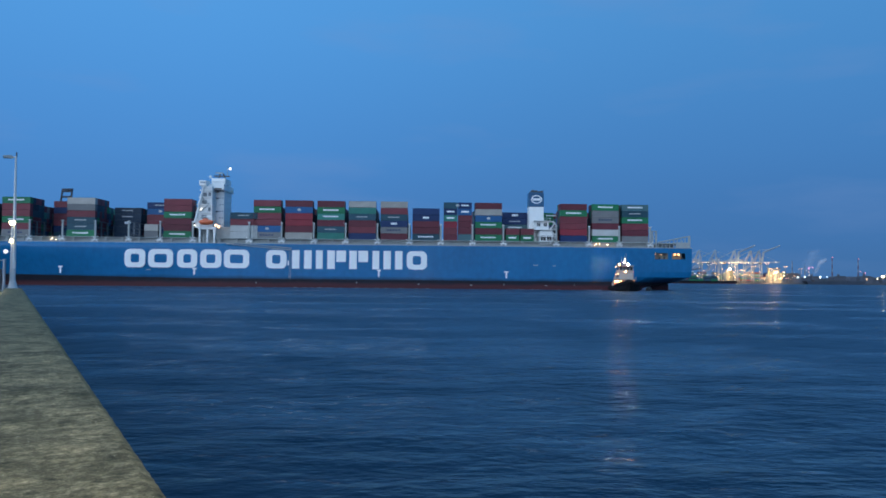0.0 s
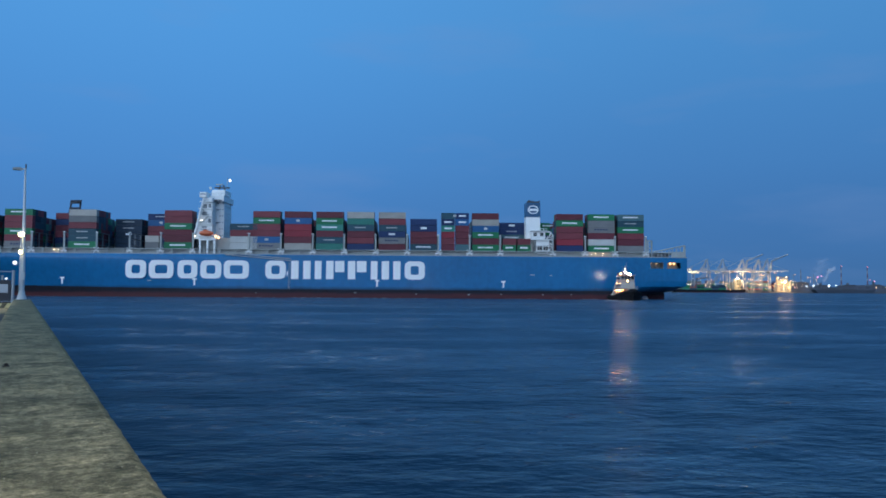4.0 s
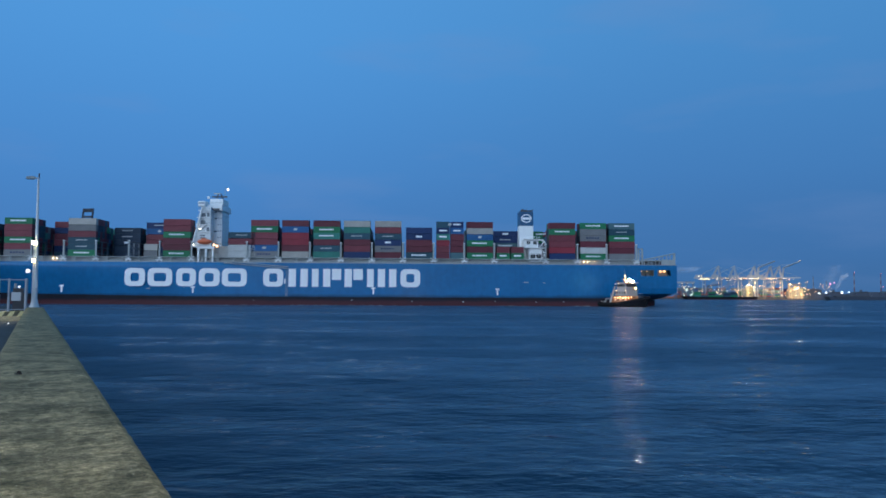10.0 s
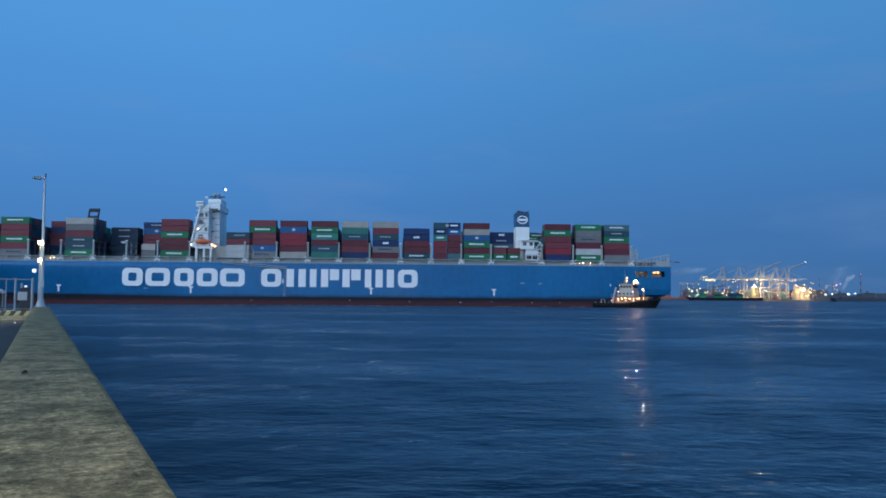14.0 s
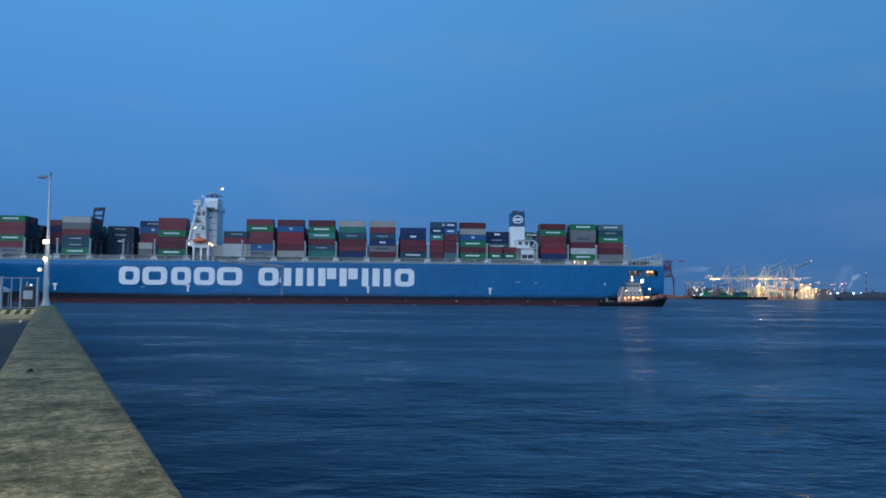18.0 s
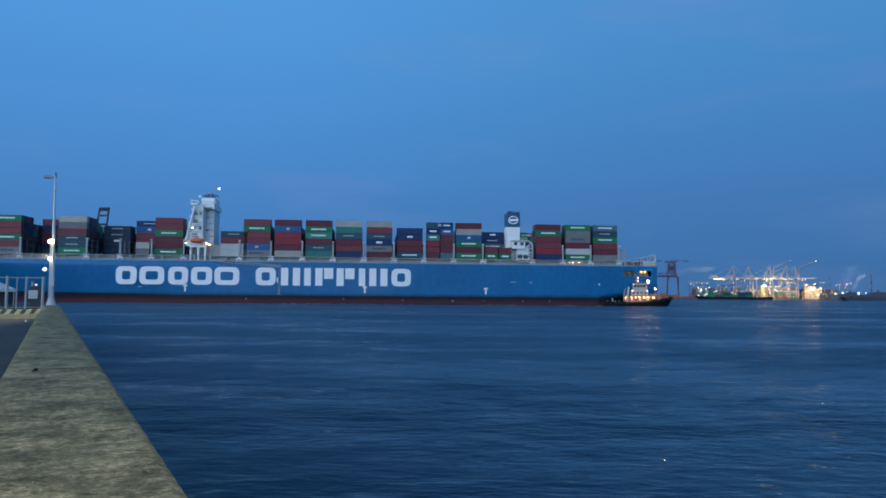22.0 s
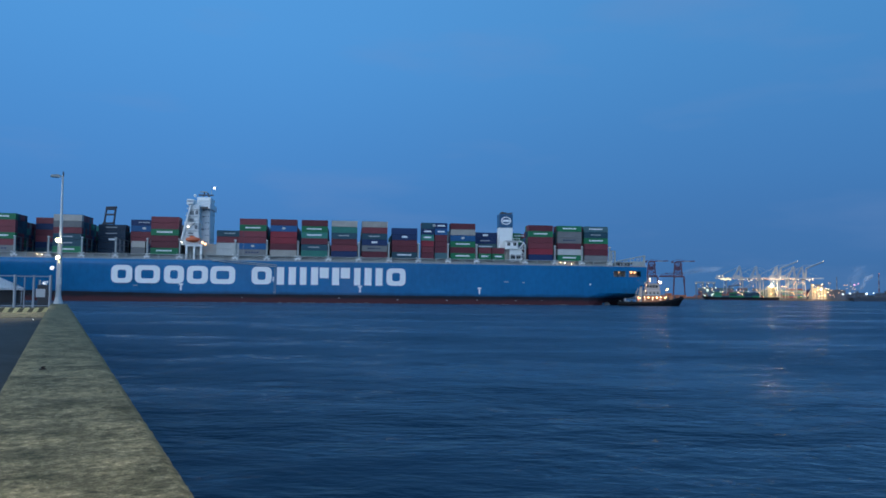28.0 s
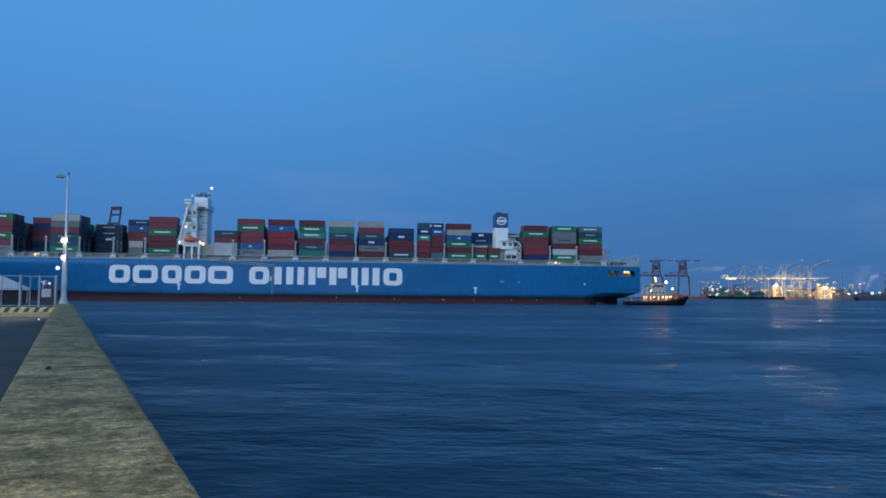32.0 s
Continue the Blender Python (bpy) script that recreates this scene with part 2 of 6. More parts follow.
PAINTS = {
    "g": ("green", (0.015, 0.17, 0.075)), "t": ("teal_green", (0.035, 0.20, 0.16)), "d": ("dark_teal", (0.022, 0.075, 0.105)),
    "k": ("dark_slate", (0.014, 0.034, 0.062)), "r": ("oxide_red", (0.195, 0.042, 0.054)), "R": ("bright_red", (0.26, 0.03, 0.045)), "m": ("maroon", (0.135, 0.028, 0.040)),
    "b": ("blue", (0.018, 0.11, 0.27)), "n": ("navy", (0.012, 0.035, 0.11)), "w": ("pale_grey", (0.50, 0.50, 0.48)),
    "y": ("grey", (0.185, 0.185, 0.185)), "e": ("beige_grey", (0.40, 0.37, 0.33)), "s": ("slate_teal", (0.07, 0.15, 0.17)),
}
BOX = {k: mat("container_" + v[0], tuple(c * 0.9 for c in v[1]), 0.55, vary=0.18, scale=0.25, rand=0.6, streak=0.5, spec=0.3) for k, v in PAINTS.items()}


# ---- mesh helpers ----
def part(name, bm, material, parent=None, label=""):
    me = bpy.data.meshes.new(name)
    bm.to_mesh(me)
    bm.free()
    for m in (material if isinstance(material, (list, tuple)) else [material]):
        me.materials.append(m)
    ob = new(name, me)
    ob.parent = parent
    if label:
        tagged(ob, label)
    return ob


def thing(name, label, category, group="", kind="", at=None):
    ob = new(name)
    ob.empty_display_size = 0.5
    if at is not None:
        ob.matrix_basis = at
    return tagged(ob, label, category, group, kind)


def box(bm, x0, x1, y0, y1, z0, z1, bevel=0.0):
    m = Matrix.Translation(((x0 + x1) / 2, (y0 + y1) / 2, (z0 + z1) / 2)) @ Matrix.Diagonal((x1 - x0, y1 - y0, z1 - z0, 1))
    r = bmesh.ops.create_cube(bm, size=1, matrix=m)
    if bevel:
        es = list({e for v in r["verts"] for e in v.link_edges})
        bmesh.ops.bevel(bm, geom=es, offset=bevel, segments=2, affect="EDGES", profile=0.5)
    return bm


def boxes(*args, bevel=0.0):
    bm = bmesh.new()
    for a in args:
        box(bm, *a, bevel=bevel)
    return bm


def rod(bm, p, q, r, r2=None, seg=8):
    p, q = Vector(p), Vector(q)
    d = q - p
    m = Matrix.Translation((p + q) / 2) @ d.to_track_quat("Z", "Y").to_matrix().to_4x4()
    bmesh.ops.create_cone(bm, cap_ends=True, segments=seg, radius1=r, radius2=r if r2 is None else r2, depth=d.length, matrix=m)
    return bm


def rods(r, *pairs, seg=8):
    bm = bmesh.new()
    for p, q in pairs:
        rod(bm, p, q, r, seg=seg)
    return bm


def ball(bm, c, r, seg=12, sz=1.0):
    bmesh.ops.create_uvsphere(bm, u_segments=seg, v_segments=max(6, seg // 2), radius=r, matrix=Matrix.Translation(c) @ Matrix.Diagonal((1, 1, sz, 1)))
    return bm


def prism(bm, outline, y0, y1):
    """An outline in x, z pushed from y0 to y1."""
    f = [bm.verts.new((x, y0, z)) for x, z in outline]
    b = [bm.verts.new((x, y1, z)) for x, z in outline]
    k = len(outline)
    for i in range(k):
        bm.faces.new((f[i], f[(i + 1) % k], b[(i + 1) % k], b[i]))
    bm.faces.new(f[::-1])
    bm.faces.new(b)
    bmesh.ops.recalc_face_normals(bm, faces=bm.faces)
    return bm


def wave(x, y):
    h = 0.0
    for a, wl, ang, ph in ((0.075, 7.3, 0.35, 0.3), (0.06, 4.6, -0.55, 1.9), (0.05, 3.1, 0.9, 4.0), (0.035, 2.05, -0.1, 2.2),
                           (0.028, 1.45, 0.6, 5.1), (0.02, 1.02, -0.8, 0.9), (0.09, 17.0, 0.1, 3.3)):
        k = 2 * math.pi / wl
        u = x * math.sin(ang) - y * math.cos(ang)
        v = x * math.cos(ang) + y * math.sin(ang)
        h = h + a * np.sin(k * u + ph + 0.9 * np.sin(v * k * 0.31 + ph * 2)) * (0.6 + 0.4 * np.sin(v * k * 0.17 + 1.3 * ph))
    return h


# ---- water ----
def water():
    front = np.linspace(-52, 52, 420)
    rest = np.linspace(52, 308, 60)[1:-1]
    ang = np.radians(np.concatenate([front, rest]))
    rad = 3.0 * np.exp(np.linspace(0, math.log(4700 / 3.0), 430))
    A, Rr = np.meshgrid(ang, rad)
    X, Y = Rr * np.sin(A), Rr * np.cos(A)
    Z = 0.4 * wave(X, Y) * np.clip(1.15 - Rr / 420.0, 0.0, 1.0)
    nr, na = X.shape
    verts = np.stack([X, Y, Z], -1).reshape(-1, 3)
    verts = np.vstack([verts, [[0, 0, 0]]])
    i = np.arange(nr - 1)[:, None] * na + np.arange(na)[None, :]
    j = np.arange(nr - 1)[:, None] * na + (np.arange(na)[None, :] + 1) % na
    quads = np.stack([i, j, j + na, i + na], -1).reshape(-1, 4)
    faces = quads.tolist() + [[len(verts) - 1, (k + 1) % na, k] for k in range(na)]
    me = bpy.data.meshes.new("water")
    me.from_pydata(verts.tolist(), [], faces)
    me.polygons.foreach_set("use_smooth", np.ones(len(faces), bool))
    me.materials.append(WATER)
    me.update()
    ob = new("water", me)
    return tagged(ob, "dark blue rippled harbour water at dusk", "water", kind="structure")


WATER_SHEET = water()

# ---- quay: a frame whose y runs along the wall's edge and whose x points to the water ----
QUAY = pose(-1.505, 4.32, 0, 0, 0, 29.12)
QUAY_END = 71.0
WALL_W = 1.36
WALL_Z = 3.4
ROAD_Z = 3.0


def quay_wall():
    rng = random.Random(4)
    bm = bmesh.new()
    ny = 1400
    prof = [(-WALL_W, 1.0), (-WALL_W, WALL_Z - 0.03), (-WALL_W + 0.03, WALL_Z), (-1.0, WALL_Z), (-0.62, WALL_Z), (-0.3, WALL_Z), (-0.08, WALL_Z),
            (-0.02, WALL_Z - 0.025), (0.0, WALL_Z - 0.07), (0.01, WALL_Z - 0.6), (0.02, 1.0), (0.02, -4.0)]
    rows = []
    for i in range(ny + 1):
        y = -45 + (QUAY_END + 45) * (i / ny)
        chip = 0.005 * noise.noise((y * 1.3, 3.1, 0)) + 0.007 * noise.noise((y * 6.1, 9.1, 0)) + 0.01 * noise.noise((y * 17, 2.1, 0))
        row = []
        for k, (x, z) in enumerate(prof):
            dz = 0.012 * noise.noise((x * 2.2, y * 1.3, 5)) if 2 <= k <= 6 else 0.0
            dx = chip * (1.0 if 6 <= k <= 8 else 0.2 if k in (5, 9) else 0.0)
            row.append(bm.verts.new((x + min(dx, 0.02), y, z + dz)))
        rows.append(row)
    for a, b in zip(rows, rows[1:]):
        for k in range(len(prof) - 1):
            f = bm.faces.new((a[k], a[k + 1], b[k + 1], b[k]))
            f.smooth = 2 <= k <= 8
    for row in (rows[0][::-1], rows[-1]):
        bm.faces.new(row)
    bmesh.ops.recalc_face_normals(bm, faces=bm.faces)
    ob = part("quay_wall", bm, CONCRETE)
    ob.matrix_basis = QUAY
    tagged(ob, "worn grey-brown concrete quay wall with chipped edge", "quay wall", kind="structure")


def road():
    bm = boxes((-90, -WALL_W - 0.003, -60, 112, -4, ROAD_Z))
    ob = part("road", bm, ASPHALT)
    ob.matrix_basis = QUAY
    tagged(ob, "dark asphalt quay apron behind the wall", "road", kind="structure")


quay_wall()
road()

# ---- container ship: local x runs aft (stern at 0), y away from the quay, z up from the water ----
LENGTH, BEAM, DECK = 366.0, 51.0, 19.3
BASE, TIER, ROW = 21.85, 2.88, 2.5


def hull_section(x):
    """Half breadth by height at x, as a list of (z, half breadth)."""
    hb = BEAM / 2
    zs = [-6.0, -1.0, 0.0, 2.0, None, 6.0, 8.5, 11.5, 14.3, 17.0, DECK]
    boot = 3.75 + 1.0 * max(0.0, (-x - 225) / 70.0)
    out = []
    s = -x
    for z in zs:
        z = boot if z is None else z
        w = hb
        f = z / DECK
        if s > 292:                      # bow: flare narrows towards the stem
            u = (s - 292) / (LENGTH - 292)
            lim = 1 - u ** (1.55 + 1.7 * max(f, 0))
            w = hb * max(lim, 0.0) * (1 - 0.38 * u * (1 - max(f, 0.0)))
        if s > 200 and f < 0.8:           # entrance of the lower hull
            w *= 1 - 0.72 * ((s - 200) / 166.0) ** 2 * (1 - max(f, 0) / 0.8)
        if s < 28:                       # run aft: the lower hull tucks in
            u = (28 - s) / 28
            g = max(0.0, 1 - max(z, -1) / 6.05)
            w *= max(1 - 0.9 * u ** 1.1 * g ** 0.8, 0.05)
        out.append((z, w))
    return out


OPENINGS = {(-17, -11.1), (-9.2, -6), (-6, -3.1)}


def hull(parent):
    bm = bmesh.new()
    xs = [-LENGTH + 0.2 + i * 4 for i in range(20)] + [-285 + i * 12 for i in range(20)] + [-48, -42, -36, -30, -25, -21, -17, -11.1, -9.2, -6, -3.1, -1.2, 0.0]
    xs = sorted(set(round(x, 2) for x in xs))
    cols = []
    for x in xs:
        sec = hull_section(x)
        near, far = [], []
        for z, w in sec:
            zz = z
            if x > -24:                  # the counter rises out of the water towards the transom
                low = 3.9 * max(0.0, (x + 23) / 23) ** 0.5 + (2.6 * max(0, (x + 6) / 6) ** 2)
                zz = max(z, min(low, DECK - 1)) if z < low else z
            xx = x
            if x >= -1.2 and z < 8:
                xx = x - (8 - z) * 0.12
            near.append(bm.verts.new((xx, BEAM / 2 - w, zz)))
            far.append(bm.verts.new((xx, BEAM / 2 + w, zz)))
        cols.append((near, far, sec, x))
    k = len(cols[0][0])
    for a, b in zip(cols, cols[1:]):
        for s in (0, 1):
            for j in range(k - 1):
                if s == 0 and j == 8 and (a[3], b[3]) in OPENINGS:
                    continue             # mooring openings in the side
                f = bm.faces.new((a[s][j], b[s][j], b[s][j + 1], a[s][j + 1]))
                f.material_index = 1 if j < 4 else 0
                f.smooth = b[3] < -180
        bm.faces.new((a[0][-1], b[0][-1], b[1][-1], a[1][-1])).material_index = 2
        bm.faces.new((a[0][0], b[0][0], b[1][0], a[1][0])).material_index = 1
    for c in (cols[0], cols[-1]):
        for j in range(k - 1):
            f = bm.faces.new((c[0][j], c[0][j + 1], c[1][j + 1], c[1][j]))
            f.material_index = 1 if j < 4 else 0
    bmesh.ops.remove_doubles(bm, verts=bm.verts, dist=0.001)
    bmesh.ops.dissolve_degenerate(bm, dist=0.001, edges=bm.edges)
    bmesh.ops.recalc_face_normals(bm, faces=bm.faces)
    return part("hull", bm, [HULL_BLUE, HULL_RED, GREY], parent, "bright blue steel hull with a dark red boot topping")


BOX_MESH = {}


def box_mesh(length, key):
    if (length, key) not in BOX_MESH:
        bm = bmesh.new()
        box(bm, 0, length, 0, 2.44, 0, 2.79)
        sides = [f for f in bm.faces if abs(f.normal.z) < 0.5]
        bmesh.ops.inset_individual(bm, faces=sides, thickness=0.16, depth=-0.05)
        me = bpy.data.meshes.new("shipping_container")
        bm.to_mesh(me)
        bm.free()
        me.materials.append(BOX[key])
        BOX_MESH[length, key] = me
    return BOX_MESH[length, key]


LOGO_MESH = {}


def comb(x, teeth, gap, z0, z1):
    """A row of upright bars on one thin strip, in one piece; teeth are widths."""
    bm = bmesh.new()
    pts = [(x, z0)]
    top = []
    for w in teeth:
        top += [(x, z1), (x + w, z1), (x + w, z0 + 0.08), (x + w + gap, z0 + 0.08)]
        x += w + gap
    top = top[:-2]
    pts.append((x - gap, z0))
    prism(bm, pts + top[::-1], -0.03, 0.03)
    return bm



def logo_mesh(kind):
    """Plain bars and blocks that stand for the company names on the container sides."""
    if kind not in LOGO_MESH:
        if kind == "long":
            bm = comb(2.6, [0.57] * 10, 0.12, 1.1, 1.72)
        elif kind == "high":
            bm = comb(3.4, [1.7, 1.4, 1.5], 0.22, 1.2, 1.62)
        elif kind == "short":
            bm = comb(4.7, [0.8, 0.9, 0.8], 0.12, 0.95, 1.85)
        elif kind == "spaced":
            bm = comb(2.9, [0.8] * 5, 0.5, 1.05, 1.7)
        elif kind == "round":
            bm = bmesh.new()
            bmesh.ops.create_cone(bm, cap_ends=True, segments=16, radius1=0.58, radius2=0.58, depth=0.06,
                                  matrix=Matrix.Translation((6.1, 0, 1.4)) @ Matrix.Rotation(radians(90), 4, "X") @ Matrix.Diagonal((1.5, 1, 1, 1)))
        else:
            bm = boxes((1.3, 4.7, -0.03, 0.03, 1.05, 1.75))
        me = bpy.data.meshes.new("lettering")
        bm.to_mesh(me)
        bm.free()
        me.materials.append(BOX["n"] if kind == "spaced" else BOX["w"] if kind in ("round", "high") else LETTER)
        LOGO_MESH[kind] = me
    return LOGO_MESH[kind]


WORDS = {"L": "long", "H": "high", "S": "short", "P": "spaced", "O": "round", "T": "twenty"}
COLOUR_WORD = {k: v[0].replace("_", " ") for k, v in PAINTS.items()}


def stack(ship, x, tiers, row=0, length=12.19, base=0):
    """One stack of containers, bottom to top. Each tier is a colour letter and a letter for its lettering or '.'"""
    for i in range(len(tiers) // 2):
        c, w = tiers[2 * i], tiers[2 * i + 1]
        ob = new("shipping_container", box_mesh(length, c))
        ob.parent = ship
        ob.matrix_basis = pose(x, 0.9 + row * ROW, BASE + (base + i) * TIER)
        tagged(ob, COLOUR_WORD[c] + " steel shipping container")
        if w != ".":
            lo = new("lettering", logo_mesh(WORDS[w]))
            lo.parent = ob
            lo.matrix_basis = pose(0, 0.02, 0.1)


# bays from the bow aft: start x, tiers from the deck up, first row, rows seen behind
BAYS = [
    (-337.5, "r.y.m.r.", 0, 1, 12.19), (-323.0, "y.r.gLm.d.", 0, 2, 12.19),
    (-308.6, "yPr.gLr.r.gL", 0, 5, 12.19),
    (-294.6, "d.n.r.m.n.r.", 7, 2, 12.19),
    (-280.3, "gLdHdHr.y.e.", 0, 6, 12.19),
    (-265.6, "k.k.kSkHkH", 6, 3, 12.19),
    (-246.4, "y.e.", 0, 2, 6.06), (-251.6, "d.n.r.r.bOnH", 7, 2, 12.19),
    (-237.9, "gLm.m.gLr.r.", 0, 3, 12.19),
    (-208.6, "w.w.r.dH", 0, 3, 12.19),
    (-198.3, "yPbOr.r.gLr.", 0, 2, 12.19),
    (-184.2, "e.m.R.R.bOm.", 0, 2, 12.19),
    (-169.9, "t.dHm.tLgLm.", 0, 2, 12.19),
    (-155.9, "n.r.m.dHt.e.", 0, 2, 12.19),
    (-141.6, "m.yPnSdHr.e.", 0, 2, 12.19),
    (-127.2, "dLm.m.nSn.", 0, 2, 12.19),
    (-113.0, "m.r.R.tTnTdO", 0, 2, 6.06), (-106.5, "s.m.m.m.bTnT", 0, 2, 6.06),
    (-98.9, "gLm.gLbOe.m.", 0, 2, 12.19),
    (-84.9, "gTr.", 0, 2, 6.06), (-78.2, "gTr.", 0, 2, 6.06), (-84.9, "m.r.sLnHnS", 6, 2, 12.19),
    (-66.6, "m.r.n.gLgL", 6, 1, 6.06), (-60.1, "n.R.r.r.gLm.", 0, 3, 12.19),
    (-45.5, "gLw.m.yPy.gL", 0, 3, 12.19),
    (-31.9, "y.m.r.gLdHsL", 0, 3, 12.19),
]


def containers(ship):
    rng = random.Random(11)
    for x, tiers, row, deep, length in BAYS:
        stack(ship, x, tiers, row, length)
        for r in range(1, deep):
            t = "".join(rng.choice("rmkdkgmd") + "." for _ in range(len(tiers) // 2))
            stack(ship, x, t, row + r, length)


def lettering(ship):
    """The company name on the hull, as plain white blocks of each letter's width."""
    spans = [(-254.3, -245.2), (-244.0, -233.1), (-231.3, -222.5), (-221.2, -211.8), (-210.8, -199.6), (-192.2, -183.1), (-180.7, -172.0),
             (-170.1, -167.1), (-165.0, -156.8), (-155.2, -146.9), (-144.9, -141.9), (-140.0, -131.5), (-129.6, -120.5)]
    kinds = "rrrrrrHIPPIHr"
    for i, ((a, b), kind) in enumerate(zip(spans, kinds)):
        z0, z1 = 8.35 + 0.01 * i, 16.5 + 0.02 * i
        if kind == "I":
            bits = [boxes((a, b, -0.06, 0.1, z0, z1))]
        elif kind == "H":                # two upright bars
            bits = [boxes((a, a + 3.3, -0.06, 0.1, z0, z1)), boxes((b - 3.3, b, -0.06, 0.1, z0, z1))]
        elif kind == "P":                # an upright bar and a short block
            bits = [boxes((a, a + 3.3, -0.06, 0.1, z0, z1)), boxes((a + 4.0, b, -0.06, 0.1, z0 + 3.2, z1), bevel=0.0)]
        else:
            bits = [rounded_ring(a, b, z0, z1)]
        for bm in bits:
            part("hull_lettering", bm, LETTER, ship, "white painted block on the hull side")


def rounded_ring(a, b, z0, z1):
    """A plain hollow rounded block."""
    def loop(x0, x1, lo, hi, r0):
        pts = []
        for cx, cz, st in ((x1 - r0, hi - r0, 0), (x0 + r0, hi - r0, 90), (x0 + r0, lo + r0, 180), (x1 - r0, lo + r0, 270)):
            pts += [(cx + r0 * math.cos(radians(st + q)), cz + r0 * math.sin(radians(st + q))) for q in (0, 22.5, 45, 67.5, 90)]
        return pts

    bm = bmesh.new()
    outer, inner = loop(a, b, z0, z1, 2.3), loop(a + 2.7, b - 2.7, z0 + 2.15, z1 - 2.15, 0.9)
    vs = [[bm.verts.new((x, y, z)) for (x, z), y in ((o, -0.06), (q, -0.06), (q, 0.1), (o, 0.1))] for o, q in zip(outer, inner)]
    for p, q in zip(vs, vs[1:] + vs[:1]):
        for k in range(4):
            bm.faces.new((p[k], p[(k + 1) % 4], q[(k + 1) % 4], q[k]))
    bmesh.ops.recalc_face_normals(bm, faces=bm.faces)
    return bm


SHIP = thing("container_ship", "blue container ship stacked with coloured containers under way", "ship")
hull(SHIP)
containers(SHIP)
lettering(SHIP)

SHIP_ROWS = [(0.0, 120.41, 331.45, 0.0140), (1.0, 119.5, 332.3, 0.0165), (2.0, 118.52, 333.25, 0.0190), (3.5, 117.04, 335.1, 0.0225),
             (5.5, 113.6, 338.42, 0.0207), (8.0, 111.207, 342.1133, 0.0358), (10.5, 108.9456, 345.6941, 0.0522),
             (13.0, 106.6388, 349.165, 0.0681), (15.5, 104.2868, 352.5259, 0.0833), (18.0, 101.8894, 355.777, 0.098),
             (20.5, 99.4467, 358.9181, 0.1121), (23.0, 96.9587, 361.9494, 0.1256), (25.5, 94.4253, 364.8707, 0.1384),
             (27.5, 92.3954, 368.3, 0.1540), (29.0, 90.7939, 370.4218, 0.1628), (30.5, 89.1925, 372.3192, 0.1704),
             (32.0, 87.5911, 374.2166, 0.1781)]


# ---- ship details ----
# Darker copy of the grey steel, with shade put into its colour.
SHADED_SLATE_STEEL = mat("slate_steel", (0.13, 0.15, 0.17), 0.6, vary=0.15)
PALE_GLASS = mat("pale_window", (0.3, 0.34, 0.38), 0.2, vary=0.1)


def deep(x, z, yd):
    """x, z read on the side plane, carried yd metres inboard along the camera's sightline."""
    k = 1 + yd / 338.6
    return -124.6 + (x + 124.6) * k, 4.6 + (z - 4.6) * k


WHITE_LAMP = lamp_mat("white_lamp", (1.0, 0.9, 0.75), 5)
DECK_LAMP = lamp_mat("deck_floodlight", (1.0, 0.66, 0.34), 40)
ORANGE_LAMP = lamp_mat("sodium_lamp", (1.0, 0.52, 0.2), 3.5)


def lashing_bridges(ship):
    xs = [-325.4, -310.9, -296.2, -281.9, -267.6, -253.0, -239.2, -224.9, -200.0, -185.6, -171.3, -157.1, -142.9, -128.6, -114.4, -100.1, -86.1, -62.0, -47.0, -33.2, -19.0]
    for x in xs:
        br = part("lashing_bridge", boxes((x - 0.35, x + 0.35, 0.35, 1.05, DECK, BASE + 6.9)), GREY, ship, "pale grey steel lashing bridge between the bays")
        bm = bmesh.new()
        for y in range(1, 8):
            box(bm, x - 0.3, x + 0.3, y * 6.6, y * 6.6 + 0.5, DECK, BASE + 6.9)
        for z in (BASE + 1.2, BASE + 4.0, BASE + 6.7):
            box(bm, x - 0.45, x + 0.45, 1.06, 49.5, z, z + 0.22)
        # The frame carries the shade between the stacks in its colour.
        part("cross_frame", bm, SHADED_SLATE_STEEL, br, "cross frame darkened for the shade between the stacks")
        foot = bmesh.new()
        for a, b in (((x - 1.5, DECK + 0.1), (x + 1.2, BASE + 0.2)), ((x + 1.5, DECK + 0.1), (x - 1.2, BASE + 0.2))):
            rod(foot, (a[0], 0.35, a[1]), (b[0], 0.35, b[1]), 0.2, seg=6)
        box(foot, x - 1.5, x + 1.5, 0.15, 0.6, DECK + 1.05, DECK + 1.5)
        part("cross_brace", foot, WHITE, br)
        cap = boxes((x - 0.5, x + 0.5, 0.2, 1.2, BASE + 6.9, BASE + 7.15))
        part("platform", cap, WHITE, br)


